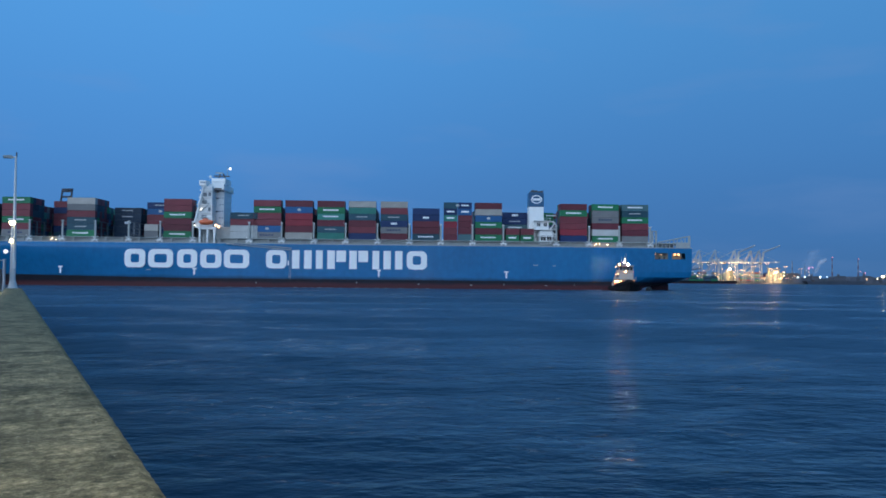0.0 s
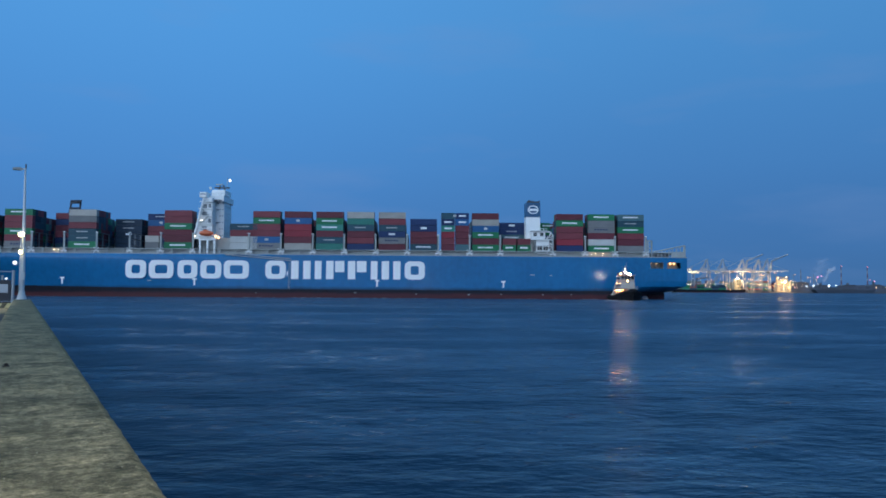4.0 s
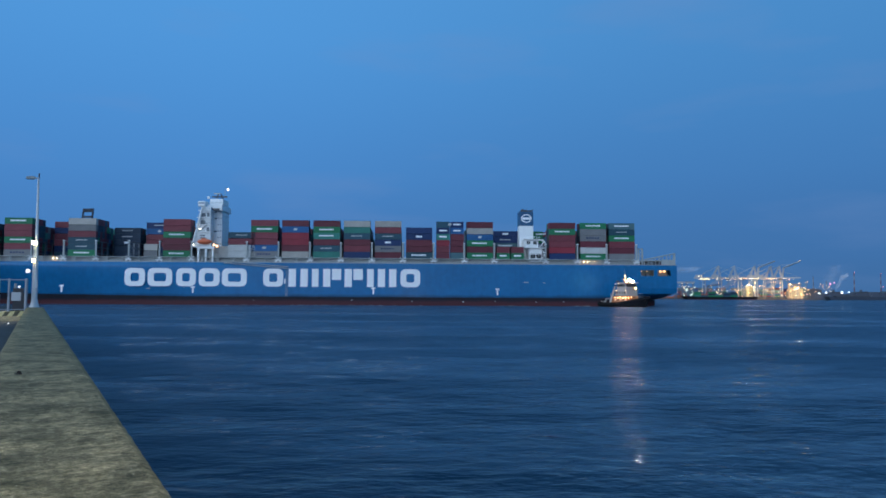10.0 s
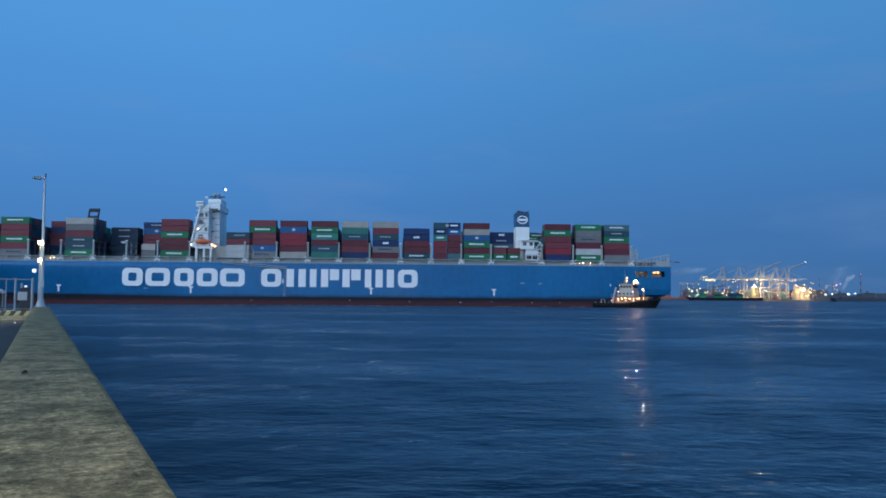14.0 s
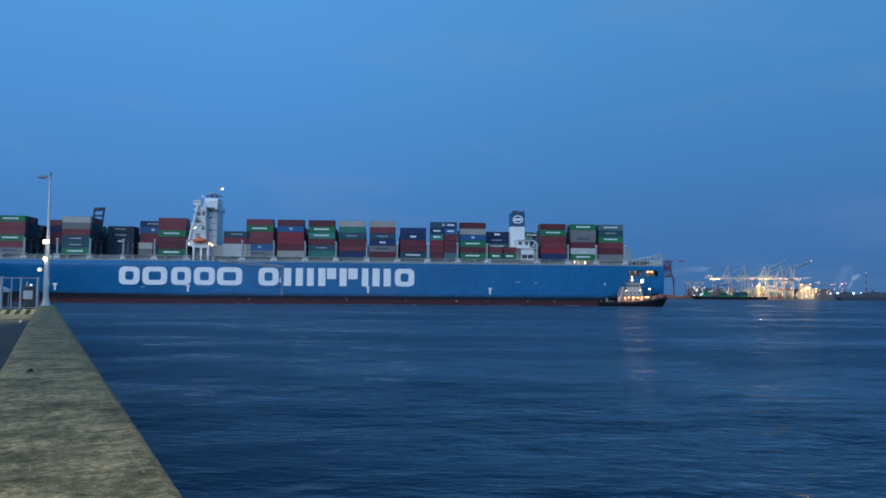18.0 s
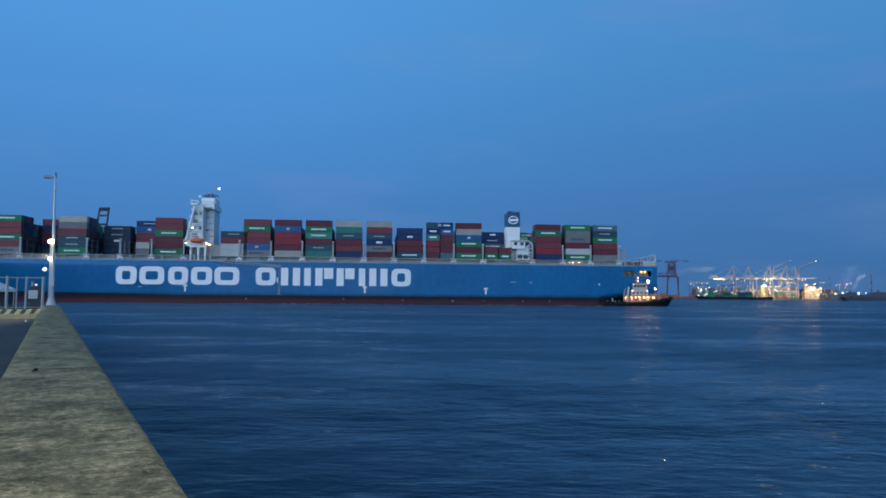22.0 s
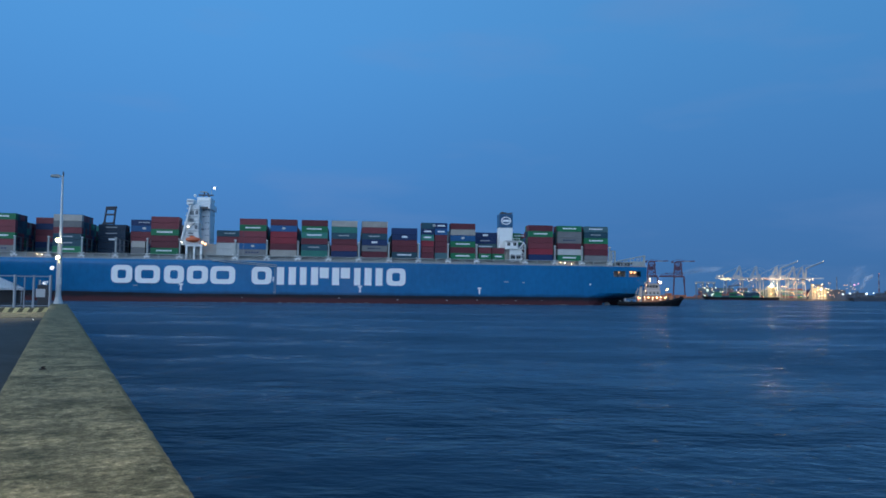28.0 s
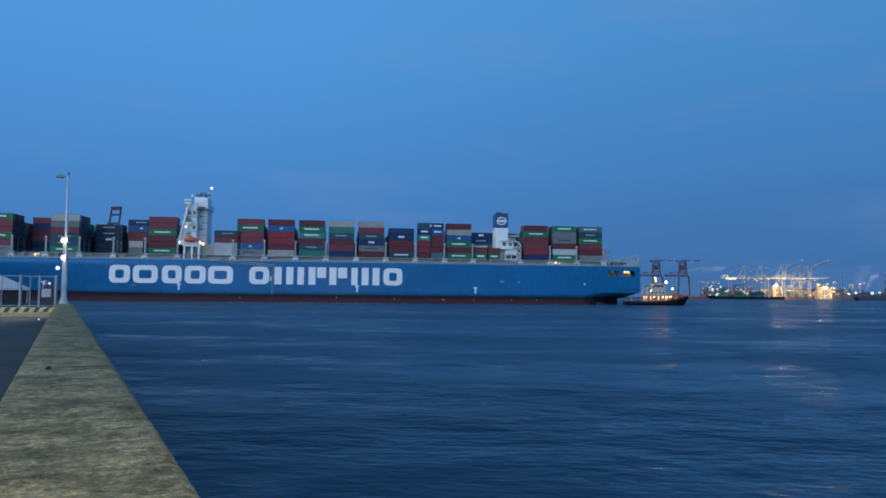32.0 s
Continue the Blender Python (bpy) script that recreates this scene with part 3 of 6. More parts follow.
def deck_edge(ship):
    bm = boxes((-338, -18.5, 1.9, 2.3, DECK, BASE - 0.25))
    part("hatch_coaming", bm, GREY, ship, "grey steel hatch coaming along the deck")
    bm = boxes((-338, -18.5, 0.15, 50.8, BASE - 0.32, BASE - 0.08))
    part("side_walkway", bm, GREY, ship, "pale grey walkway beam under the containers")
    bm = boxes((-340, -0.05, 0.02, 0.3, DECK - 0.02, DECK + 0.32))
    part("sheer_strake", bm, GREY, ship, "worn grey gunwale bar")
    x = -334.0
    while x < -20:
        bm = boxes((x - 0.28, x + 0.28, 0.2, 0.75, DECK + 0.3, BASE - 0.3), (x - 0.5, x + 0.5, 0.2, 0.9, BASE - 1.0, BASE - 0.3))
        part("stanchion", bm, GREY, ship)
        x += 7.13
    for z in (DECK + 0.75, DECK + 1.25):
        part("hand_rail", rods(0.035, ((-338, 0.25, z), (-0.3, 0.25, z)), seg=5), GREY, ship)
    # working lights under the walkway
    for x in (-286.4, -284.6, -281.9, -43.9, -42.1, -38.6):
        part("deck_light", ball(bmesh.new(), (x, 0.7, BASE - 1.2), 0.15), DECK_LAMP, ship, "small orange deck light")


def bridge_house(ship):
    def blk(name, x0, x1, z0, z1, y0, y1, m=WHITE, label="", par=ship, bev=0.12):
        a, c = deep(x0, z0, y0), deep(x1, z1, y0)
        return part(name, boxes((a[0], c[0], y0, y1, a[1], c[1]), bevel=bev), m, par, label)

    tower = blk("accommodation_block", -217.2, -211.2, 19.3, 43.6, 7.5, 20.5, WHITE, "white accommodation block with rows of windows")
    for i in range(7):
        z = 23.4 + i * 2.95
        blk("deck_ledge", -217.5, -211.0, z, z + 0.18, 7.3, 20.6, WHITE, "", tower, 0.0)
        # Thin dark panels carry the galleries' shade in their colour.
        if i in (3, 5, 6):
            blk("gallery", -216.9, -213.6, z + 0.9, z + 1.6, 7.4, 7.6, SHADED_SLATE_STEEL, "dark panel painted as a shaded gallery", tower, 0.0)
        for j in range(2):
            x = -213.2 + j * 1.2
            blk("window", x, x + 0.5, z + 1.1, z + 1.7, 7.44, 7.6, PALE_GLASS, "", tower, 0.0)
    # outer tower: plated walls that taper up to the bridge wing, with dark panels painted as shaded openings between
    # its decks
    bm = bmesh.new()
    prism(bm, [(-224.4, 26.4), (-216.9, 26.4), (-216.9, 45.0), (-221.2, 45.0)], 1.4, 7.5)
    wing_t = part("wing_tower", bm, WHITE, ship, "white tapering tower under the bridge wing")
    for k, z in enumerate((26.3, 29.8, 33.0, 36.4, 39.8, 43.0)):
        x0 = -224.6 + 0.17 * (z - 26.3)
        part("platform", boxes((x0 - 0.5, -216.4, 0.5, 7.6, z, z + 0.28)), WHITE, wing_t)
        part("hand_rail", rods(0.05, ((x0 - 0.4, 0.6, z + 1.2), (-216.6, 0.6, z + 1.2)), ((x0 - 0.4, 0.6, z + 0.7), (-216.6, 0.6, z + 0.7)), seg=5), GREY, wing_t)
        if k in (1, 3, 4):
            part("opening", boxes((-221.6 + 0.1 * k, -219.2, 1.34, 1.5, z + 0.5, z + 2.2)), SHADED_SLATE_STEEL, wing_t, "dark panel painted as a shaded opening between decks")
        if k in (2, 4):
            part("opening", boxes((-218.6, -217.4, 1.34, 1.5, z + 0.6, z + 2.4)), SHADED_SLATE_STEEL, wing_t, "dark panel painted as a shaded opening between decks")
    part("stairs", rods(0.2, ((-222.4, 1.0, 33.2), (-218.4, 1.0, 36.5)), ((-218.2, 1.0, 36.6), (-221.4, 1.0, 39.9)), seg=5), GREY, wing_t)
    part("strut", rods(0.5, ((-220.6, 0.9, 44.6), (-224.2, 0.9, 28.5)), seg=8), WHITE, wing_t)
    for x in (-221.9, -218.5, -215.4):
        part("column", boxes((x - 0.45, x + 0.45, 0.6, 1.5, DECK, 26.4), bevel=0.1), WHITE, ship, "white steel column")
    part("column_beam", boxes((-222.6, -214.8, 0.5, 1.6, 25.6, 26.6)), WHITE, ship)
    part("deck_house", boxes((-223.0, -207.0, 5.0, 30.0, DECK, 27.0)), GREY, ship, "grey deck house in the shade of the columns")
    # bridge deck and wing
    bridge = blk("bridge_deck", -221.0, -211.4, 43.2, 45.9, 4.0, 21.5, WHITE, "white navigation bridge with a band of dark windows")
    blk("window", -218.6, -212.4, 43.3, 44.0, 3.95, 4.4, GLASS_DARK, "", bridge, 0.0)
    part("bridge_wing", boxes((-222.4, -219.2, 0.2, 6.0, 45.0, 47.4), bevel=0.15), WHITE, bridge, "boxy white wing cab")
    part("window", boxes((-222.1, -219.5, 0.14, 0.3, 46.1, 46.9)), PALE_GLASS, bridge)
    blk("monkey_island", -217.0, -211.0, 45.9, 48.4, 9.0, 20.0, WHITE, "", bridge)
    part("hand_rail", rods(0.07, ((-220.4, 4.2, 47.4), (-210.4, 4.2, 47.4)), ((-220.4, 4.2, 46.9), (-210.4, 4.2, 46.9)), seg=5), GREY, bridge)
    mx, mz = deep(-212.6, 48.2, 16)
    mast = part("radar_mast", rods(0.35, ((mx - 1.4, 16, mz), (mx - 0.6, 16, mz + 2.4)), ((mx + 1.6, 16, mz), (mx + 0.8, 16, mz + 2.4))), DARK, bridge, "dark steel radar mast")
    part("yard", boxes((mx - 3.4, mx + 3.6, 15.6, 16.4, mz + 0.9, mz + 1.5)), DARK, mast)
    part("radar_scanner", boxes((mx - 2.6, mx + 0.6, 15.4, 16.0, mz + 2.4, mz + 2.9)), GREY, mast)
    part("signal_pole", rods(0.09, ((mx + 2.6, 16, mz + 1), (mx + 2.6, 16, mz + 6.0)), seg=6), GREY, mast)
    part("radome", ball(bmesh.new(), (mx - 4.6, 14, mz + 0.6), 0.7), WHITE, bridge)
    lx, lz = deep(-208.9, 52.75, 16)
    part("masthead_light", ball(bmesh.new(), (lx, 16, lz), 0.62), lamp_mat("masthead_lamp", (1.0, 0.97, 0.9), 1.6), mast, "bright white masthead light")
    # lifeboat on its davit
    bm = bmesh.new()
    bmesh.ops.create_uvsphere(bm, u_segments=20, v_segments=12, radius=1, matrix=Matrix.Translation((-219.2, 0.9, 28.8)) @ Matrix.Diagonal((3.3, 1.3, 1.25, 1)))
    box(bm, -220.6, -218.4, 0.3, 1.5, 29.6, 30.4, bevel=0.2)
    boat = part("lifeboat", bm, ORANGE, ship, "orange enclosed lifeboat hung in its davit")
    part("davit", rods(0.18, ((-222.0, 1.0, 26.5), (-222.0, 0.6, 31.0)), ((-216.6, 1.0, 26.5), (-216.6, 0.6, 31.0)), ((-222.0, 0.6, 31.0), (-216.6, 0.6, 31.0))), WHITE, boat)
    for x, z, m in ((-224.2, 27.5, WHITE_LAMP), (-221.4, 34.6, WHITE_LAMP), (-214.9, 27.4, ORANGE_LAMP), (-213.6, 26.8, ORANGE_LAMP)):
        part("deck_light", ball(bmesh.new(), (x, 0.8, z), 0.3 if m is WHITE_LAMP else 0.55), m, ship, "small glowing deck light")


def funnel(ship):
    y0, y1 = 9.0, 14.5
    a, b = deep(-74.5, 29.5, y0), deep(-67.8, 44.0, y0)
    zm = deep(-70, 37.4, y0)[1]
    f = part("funnel", boxes((a[0], b[0], y0, y1, zm, b[1]), bevel=0.25), FUNNEL_BLUE, ship, "blue funnel with a white round emblem")
    part("casing", boxes((a[0] + 0.1, b[0] - 0.1, y0 + 0.1, y1, DECK, zm)), WHITE, f, "white engine casing under the funnel")
    top = bmesh.new()
    prism(top, [(a[0] + 0.5, b[1]), (b[0] - 0.5, b[1]), (b[0] + 0.1, b[1] + 1.0), (b[0] - 3.0, b[1] + 0.55), (a[0] + 1.4, b[1] + 1.3)], y0 + 0.4, y1 - 0.4)
    part("exhaust_cap", top, DARK, f, "black raked exhaust cap")
    for dx in (2.2, 3.8):
        part("exhaust_pipe", rods(0.35, ((a[0] + dx, 13, b[1]), (a[0] + dx + 0.4, 13, b[1] + 1.5))), DARK, f)
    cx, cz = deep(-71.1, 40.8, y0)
    ring = bmesh.new()
    n = 28
    for r0, r1 in ((2.0, 1.55),):
        vs = []
        for i in range(n):
            t = 2 * math.pi * i / n
            vs.append([ring.verts.new((cx + 1.28 * r * math.cos(t), y, cz + r * math.sin(t))) for r, y in ((r0, y0 - 0.05), (r1, y0 - 0.05), (r1, y0 + 0.05), (r0, y0 + 0.05))])
        for i in range(n):
            p, q = vs[i], vs[(i + 1) % n]
            for k in range(4):
                ring.faces.new((p[k], p[(k + 1) % 4], q[(k + 1) % 4], q[k]))
    bmesh.ops.recalc_face_normals(ring, faces=ring.faces)
    part("emblem", ring, LETTER, f, "white painted ring")
    part("emblem_bar", boxes((cx - 1.75, cx + 1.75, y0 - 0.06, y0 + 0.05, cz - 0.55, cz + 0.5)), LETTER, f, "white painted bar")
    house = part("engine_house", boxes((-69.4, -63.4, 2.0, 9.0, DECK, 27.2), (-71.4, -65.2, 2.2, 9.0, 27.2, 31.2), bevel=0.1), WHITE, ship, "white two-storey engine house with dark square windows")
    for x, z, w, h in ((-68.9, 22.3, 2.3, 2.2), (-66.1, 22.3, 2.2, 2.2), (-70.6, 28.8, 1.5, 1.6), (-67.5, 28.8, 1.5, 1.6)):
        pane = part("window", boxes((x, x + w, 1.94 if z < 27 else 2.14, 2.24, z, z + h)), GLASS_DARK, house)
        part("mullion", boxes((x + w / 2 - 0.05, x + w / 2 + 0.05, 1.9 if z < 27 else 2.1, 2.2, z, z + h)), WHITE, pane)
    for x0, x1, z in ((-70.0, -61.6, 20.9), (-70.0, -61.6, 24.2), (-71.8, -61.6, 27.3), (-71.8, -64.6, 31.3)):
        deck = part("platform", boxes((x0, x1, 0.7, 5.0, z - 0.2, z)), WHITE, house)
        rail = rods(0.06, ((x0, 0.8, z + 1.1), (x1, 0.8, z + 1.1)), ((x0, 0.8, z + 0.6), (x1, 0.8, z + 0.6)), seg=5)
        k = 0.0
        while x0 + k <= x1:
            rod(rail, (x0 + k, 0.8, z), (x0 + k, 0.8, z + 1.1), 0.05, seg=5)
            k += 1.4
        part("hand_rail", rail, WHITE, deck)
    part("stairs", rods(0.2, ((-64.8, 1.2, 20.9), (-61.8, 1.2, 24.2)), ((-61.8, 1.2, 24.2), (-64.8, 1.2, 27.3)), ((-64.8, 1.2, 27.3), (-62.4, 1.2, 30.4)), seg=5), WHITE, house)
    part("post", rods(0.2, ((-62.0, 1.0, DECK), (-62.0, 1.0, 29.2)), ((-62.0, 1.0, 29.2), (-62.8, 1.0, 30.4)), ((-62.8, 1.0, 30.4), (-64.4, 1.0, 30.8)), seg=6), WHITE, house, "bent white davit post")


def stern(ship):
    fr = part("stern_frame", boxes((-18.3, -17.7, 0.5, 1.1, DECK, 27.2), (-16.5, -15.9, 0.5, 1.1, DECK, 27.2), (-18.3, -15.9, 0.5, 1.1, 26.7, 27.2), (-18.3, -15.9, 0.5, 1.1, 23.4, 23.8)), GREY, ship, "pale grey lashing frame at the stern")
    part("brace", rods(0.15, ((-18.0, 0.8, 23.6), (-16.2, 0.8, 26.9)), ((-16.2, 0.8, 20.0), (-18.0, 0.8, 23.6)), seg=5), GREY, fr)
    tr = part("stern_gallery", rods(0.25, ((-15.4, 0.8, 21.9), (-0.9, 0.8, 24.9)), ((-15.4, 0.8, 21.5), (-0.9, 0.8, 21.5)), seg=6), GREY, ship, "grey sloping gallery over the mooring deck")
    for i in range(9):
        x = -15.2 + i * 1.75
        part("post", rods(0.16, ((x, 0.8, DECK), (x, 0.8, 22.0 + 3.0 * i / 8.2)), seg=5), GREY, tr)
        if i % 2:
            part("brace", rods(0.09, ((x - 1.75, 0.8, 21.5), (x, 0.8, 22.0 + 3.0 * i / 8.2)), seg=5), GREY, tr)
    part("roof", boxes((-15.4, -0.9, 1.0, 45, 21.3, 21.5)), DARK, tr)
    part("end_post", boxes((-1.4, -0.5, 0.4, 1.3, DECK, 25.1), bevel=0.08), GREY, tr)
    part("side_panel", boxes((-7.3, -1.2, 0.3, 0.5, DECK + 0.1, 22.0)), GREY, tr, "pale grey bulwark panel")
    # Dark block added for the shade inside the gallery.
    part("gallery_dark_fill", boxes((-15.0, -7.6, 3.0, 9.0, DECK, 21.2), bevel=0.1), DARK, tr, "dark block painted in for the shaded gallery interior")
    part("winch", rods(0.7, ((-12.8, 1.5, DECK + 0.9), (-10.8, 1.5, DECK + 0.9)), seg=12), SHADED_SLATE_STEEL, tr, "slate-grey mooring winch")
    part("rudder", boxes((-12.0, -2.2, BEAM / 2 - 0.6, BEAM / 2 + 0.6, -4, 3.1), bevel=0.3), HULL_RED, ship, "dark red rudder blade rising from the water")
    part("rudder_stock", rods(0.9, ((-9.5, BEAM / 2, 2.5), (-9.5, BEAM / 2, 6))), HULL_RED, ship)
    part("propeller_wash", ball(bmesh.new(), (-13.6, BEAM / 2 - 6, 0.0), 1.6, seg=12, sz=1.0), LETTER, ship, "white churned wash at the rudder")
    # the lit mooring deck behind the two side openings
    part("mooring_deck", boxes((-17.6, -2.6, 6.0, 6.2, 13.6, 17.6), (-17.6, -2.6, 0.4, 6.2, 13.9, 14.1), (-17.6, -2.6, 0.4, 6.2, 17.2, 17.4), (-10.6, -10.0, 0.4, 6.0, 14, 17.4)), GREY, ship, "grey mooring deck seen through side openings")
    for x, m, r in ((-16.0, ORANGE_LAMP, 0.25), (-13.2, ORANGE_LAMP, 0.2), (-8.6, ORANGE_LAMP, 0.3), (-6.8, ORANGE_LAMP, 0.5), (-5.0, ORANGE_LAMP, 0.5)):
        part("deck_light", ball(bmesh.new(), (x, 3.2, 16.6), r), m, ship, "orange mooring deck light")
    for x in (-14.6, -12.4, -4.2):
        part("bollard", rods(0.4, ((x, 0.9, 14.1), (x, 0.9, 15.2))), DARK, ship)


def hull_marks(ship):
    for x, z in ((-282.0, 5.6), (-223.7, 5.3), (-142.0, 5.2), (-84.7, 5.0)):
        part("tug_mark", boxes((x - 0.95, x + 0.95, -0.05, 0.05, z + 2.4, z + 3.1), (x - 0.35, x + 0.35, -0.05, 0.05, z, z + 2.4)), LETTER, ship, "white painted tug push mark")
    for x, z, w, h in ((-182.6, 9.8, 0.5, 2.2), (-244.6, 7.2, 1.8, 0.3), (-196.5, 1.9, 0.4, 0.5), (-152.0, 2.2, 0.5, 0.5), (-182.0, 4.6, 0.4, 0.4), (-124.5, 1.7, 0.5, 0.5), (-101.0, 1.6, 1.0, 0.4),
                       (-86.0, 1.9, 0.5, 0.4), (-72.5, 10.8, 2.2, 0.35), (-63.5, 10.6, 1.2, 0.35), (-29.5, 9.8, 0.5, 1.0), (-67.0, 1.7, 0.6, 0.4), (-54.0, 1.9, 0.5, 0.4)):
        part("draught_mark", boxes((x, x + w, -0.04, 0.05, z, z + h)), LETTER if h > 0.9 else GREY, ship)
    lad = part("gangway", boxes((-210.0, -206.5, -0.5, 0.0, 18.9, 19.4)), GREY, ship, "grey accommodation ladder stowed along the side")
    bm = rods(0.18, ((-207, -0.35, 18.9), (-181.0, -0.35, 16.7)), ((-207, -0.35, 19.7), (-181.0, -0.35, 17.5)), seg=6)
    for i in range(14):
        x = -207 + i * 2
        rod(bm, (x, -0.35, 18.9 - i * 0.169), (x, -0.35, 19.7 - i * 0.169), 0.08, seg=5)
    part("ladder_rail", bm, GREY, lad)
    part("vertical_ladder", rods(0.07, ((-181.8, -0.08, 4), (-181.8, -0.08, 16)), ((-181.2, -0.08, 4), (-181.2, -0.08, 16)), seg=5), GREY, ship)


def inner_cargo(ship):
    """The mass of containers on the inboard rows, too hidden to tell apart."""
    rng = random.Random(5)
    verts, faces = [], []

    def add(x, y, z, ln):
        n = len(verts)
        for dz in (0.03, 2.82):
            verts.extend([(x, y, z + dz), (x + ln, y, z + dz), (x + ln, y + 2.42, z + dz), (x, y + 2.42, z + dz)])
        faces.extend([[n + k for k in f] for f in ((3, 2, 1, 0), (4, 5, 6, 7), (0, 1, 5, 4), (1, 2, 6, 5), (2, 3, 7, 6), (3, 0, 4, 7))])

    for x, tiers, row, rows, ln in BAYS:
        if ln < 10:
            continue
        top = len(tiers) // 2
        for r in range(row + rows, 20):
            h = max(1, top - 1 - (1 if r > 13 else 0) - rng.choice((0, 0, 1)))
            for i in range(h):
                add(x, 0.9 + r * ROW, BASE + i * TIER, ln)
    me = bpy.data.meshes.new("inner_cargo_block")
    me.from_pydata(verts, [], faces)
    me.materials.append(mixed_box())
    ob = new("inner_cargo_block", me)
    ob.parent = ship
    tagged(ob, "inboard rows of mixed coloured containers", kind="stuff")


def mixed_box():
    m = bpy.data.materials.new("mixed_containers")
    m.use_nodes = True
    n, l = m.node_tree.nodes, m.node_tree.links
    g = n.new("ShaderNodeNewGeometry")
    r = n.new("ShaderNodeValToRGB")
    r.color_ramp.interpolation = "CONSTANT"
    e = r.color_ramp.elements
    cols = [PAINTS[k][1] for k in "rgnmdbtyrs"]
    e[0].color = (*cols[0], 1)
    e[1].position, e[1].color = 0.9, (*cols[-1], 1)
    for i in range(1, 9):
        x = e.new(i / 10)
        x.color = (*cols[i], 1)
    l.new(g.outputs["Random Per Island"], r.inputs[0])
    b = n["Principled BSDF"]
    b.inputs["Roughness"].default_value = 0.6
    l.new(r.outputs[0], b.inputs["Base Color"])
    return m


deck_edge(SHIP)
lashing_bridges(SHIP)
bridge_house(SHIP)
funnel(SHIP)
stern(SHIP)
hull_marks(SHIP)
inner_cargo(SHIP)


def waterline_foam(ship):
    """Thin broken lines of froth where the moving side meets the water."""
    rng = random.Random(12)
    bm = bmesh.new()
    x = -212.0
    while x < -28:
        w = rng.uniform(0.4, 3.2)
        if rng.random() < 0.55:
            z = 0.06 + rng.uniform(-0.03, 0.05)
            box(bm, x, x + w, -0.30 + rng.uniform(-0.1, 0.1), 0.02, -0.1, z + 0.05)
        x += w + rng.uniform(0.3, 2.5)
    tagged(part("waterline_foam", bm, FROTH, ship, "thin pale froth along the waterline"), kind="stuff")


FROTH = mat("froth", (0.26, 0.30, 0.32), 0.9, vary=0.3, scale=1.5)
waterline_foam(SHIP)


# ---- tug: local x towards the bow, z up from the water ----
TUG_BLACK = mat("tug_black", (0.009, 0.010, 0.013), 0.8, vary=0.25, scale=0.4, spec=0.12)
TUG_RED = mat("tug_deck_red", (0.055, 0.02, 0.018), 0.6, vary=0.2, scale=0.5)
RUBBER = mat("fender_rubber", (0.018, 0.018, 0.02), 0.85, vary=0.2, scale=1.0, bump=0.4, bscale=6, spec=0.1)
BUFF = mat("deckhouse_buff", (0.40, 0.17, 0.08), 0.55, vary=0.15, scale=0.5, streak=0.3)
TUG_WHITE = mat("tug_white", (0.38, 0.355, 0.32), 0.5, vary=0.08, scale=0.5, streak=0.3)
FLOOD = lamp_mat("tug_floodlight", (1.0, 0.90, 0.74), 4000)
FLOOD_DIM = lamp_mat("tug_work_light", (1.0, 0.50, 0.18), 20)
RED_LAMP = lamp_mat("port_light", (1.0, 0.2, 0.08), 3)
CABIN_GLOW = lamp_mat("lit_cabin_window", (1.0, 0.6, 0.28), 0.9)
FLOOD_AFT = lamp_mat("foremast_floodlight", (1.0, 0.50, 0.17), 16)
MAST_LAMP = lamp_mat("mast_lamp", (1.0, 0.6, 0.25), 7)
SEARCH = lamp_mat("searchlight_lens", (1.0, 0.55, 0.30), 3400)


def lamp_drum(r, depth):
    """An open-ended drum along x, closed at its back."""
    tube = bmesh.new()
    n = 16
    rings = [[tube.verts.new((x, q * math.cos(2 * math.pi * i / n), q * math.sin(2 * math.pi * i / n))) for i in range(n)] for x, q in ((0, r), (depth, r), (depth, r + 0.04), (-0.1, r + 0.04))]
    for a, b in zip(rings, rings[1:] + rings[:1]):
        for i in range(n):
            tube.faces.new((a[i], a[(i + 1) % n], b[(i + 1) % n], b[i]))
    tube.faces.new(rings[3])
    bmesh.ops.recalc_face_normals(tube, faces=tube.faces)
    return tube


def tug_lines(u):
    """Half breadth and height of the sheer at u from the stern (0) to the bow (1)."""
    w = 5.2 * (1 - max(0.0, (u - 0.64) / 0.36) ** 2.4) * (1 - 0.22 * max(0.0, (0.12 - u) / 0.12) ** 2)
    return max(w, 0.05), 2.0 + 2.6 * max(0.0, (u - 0.42) / 0.58) ** 1.6 + 0.2 * max(0, (0.2 - u) / 0.2)


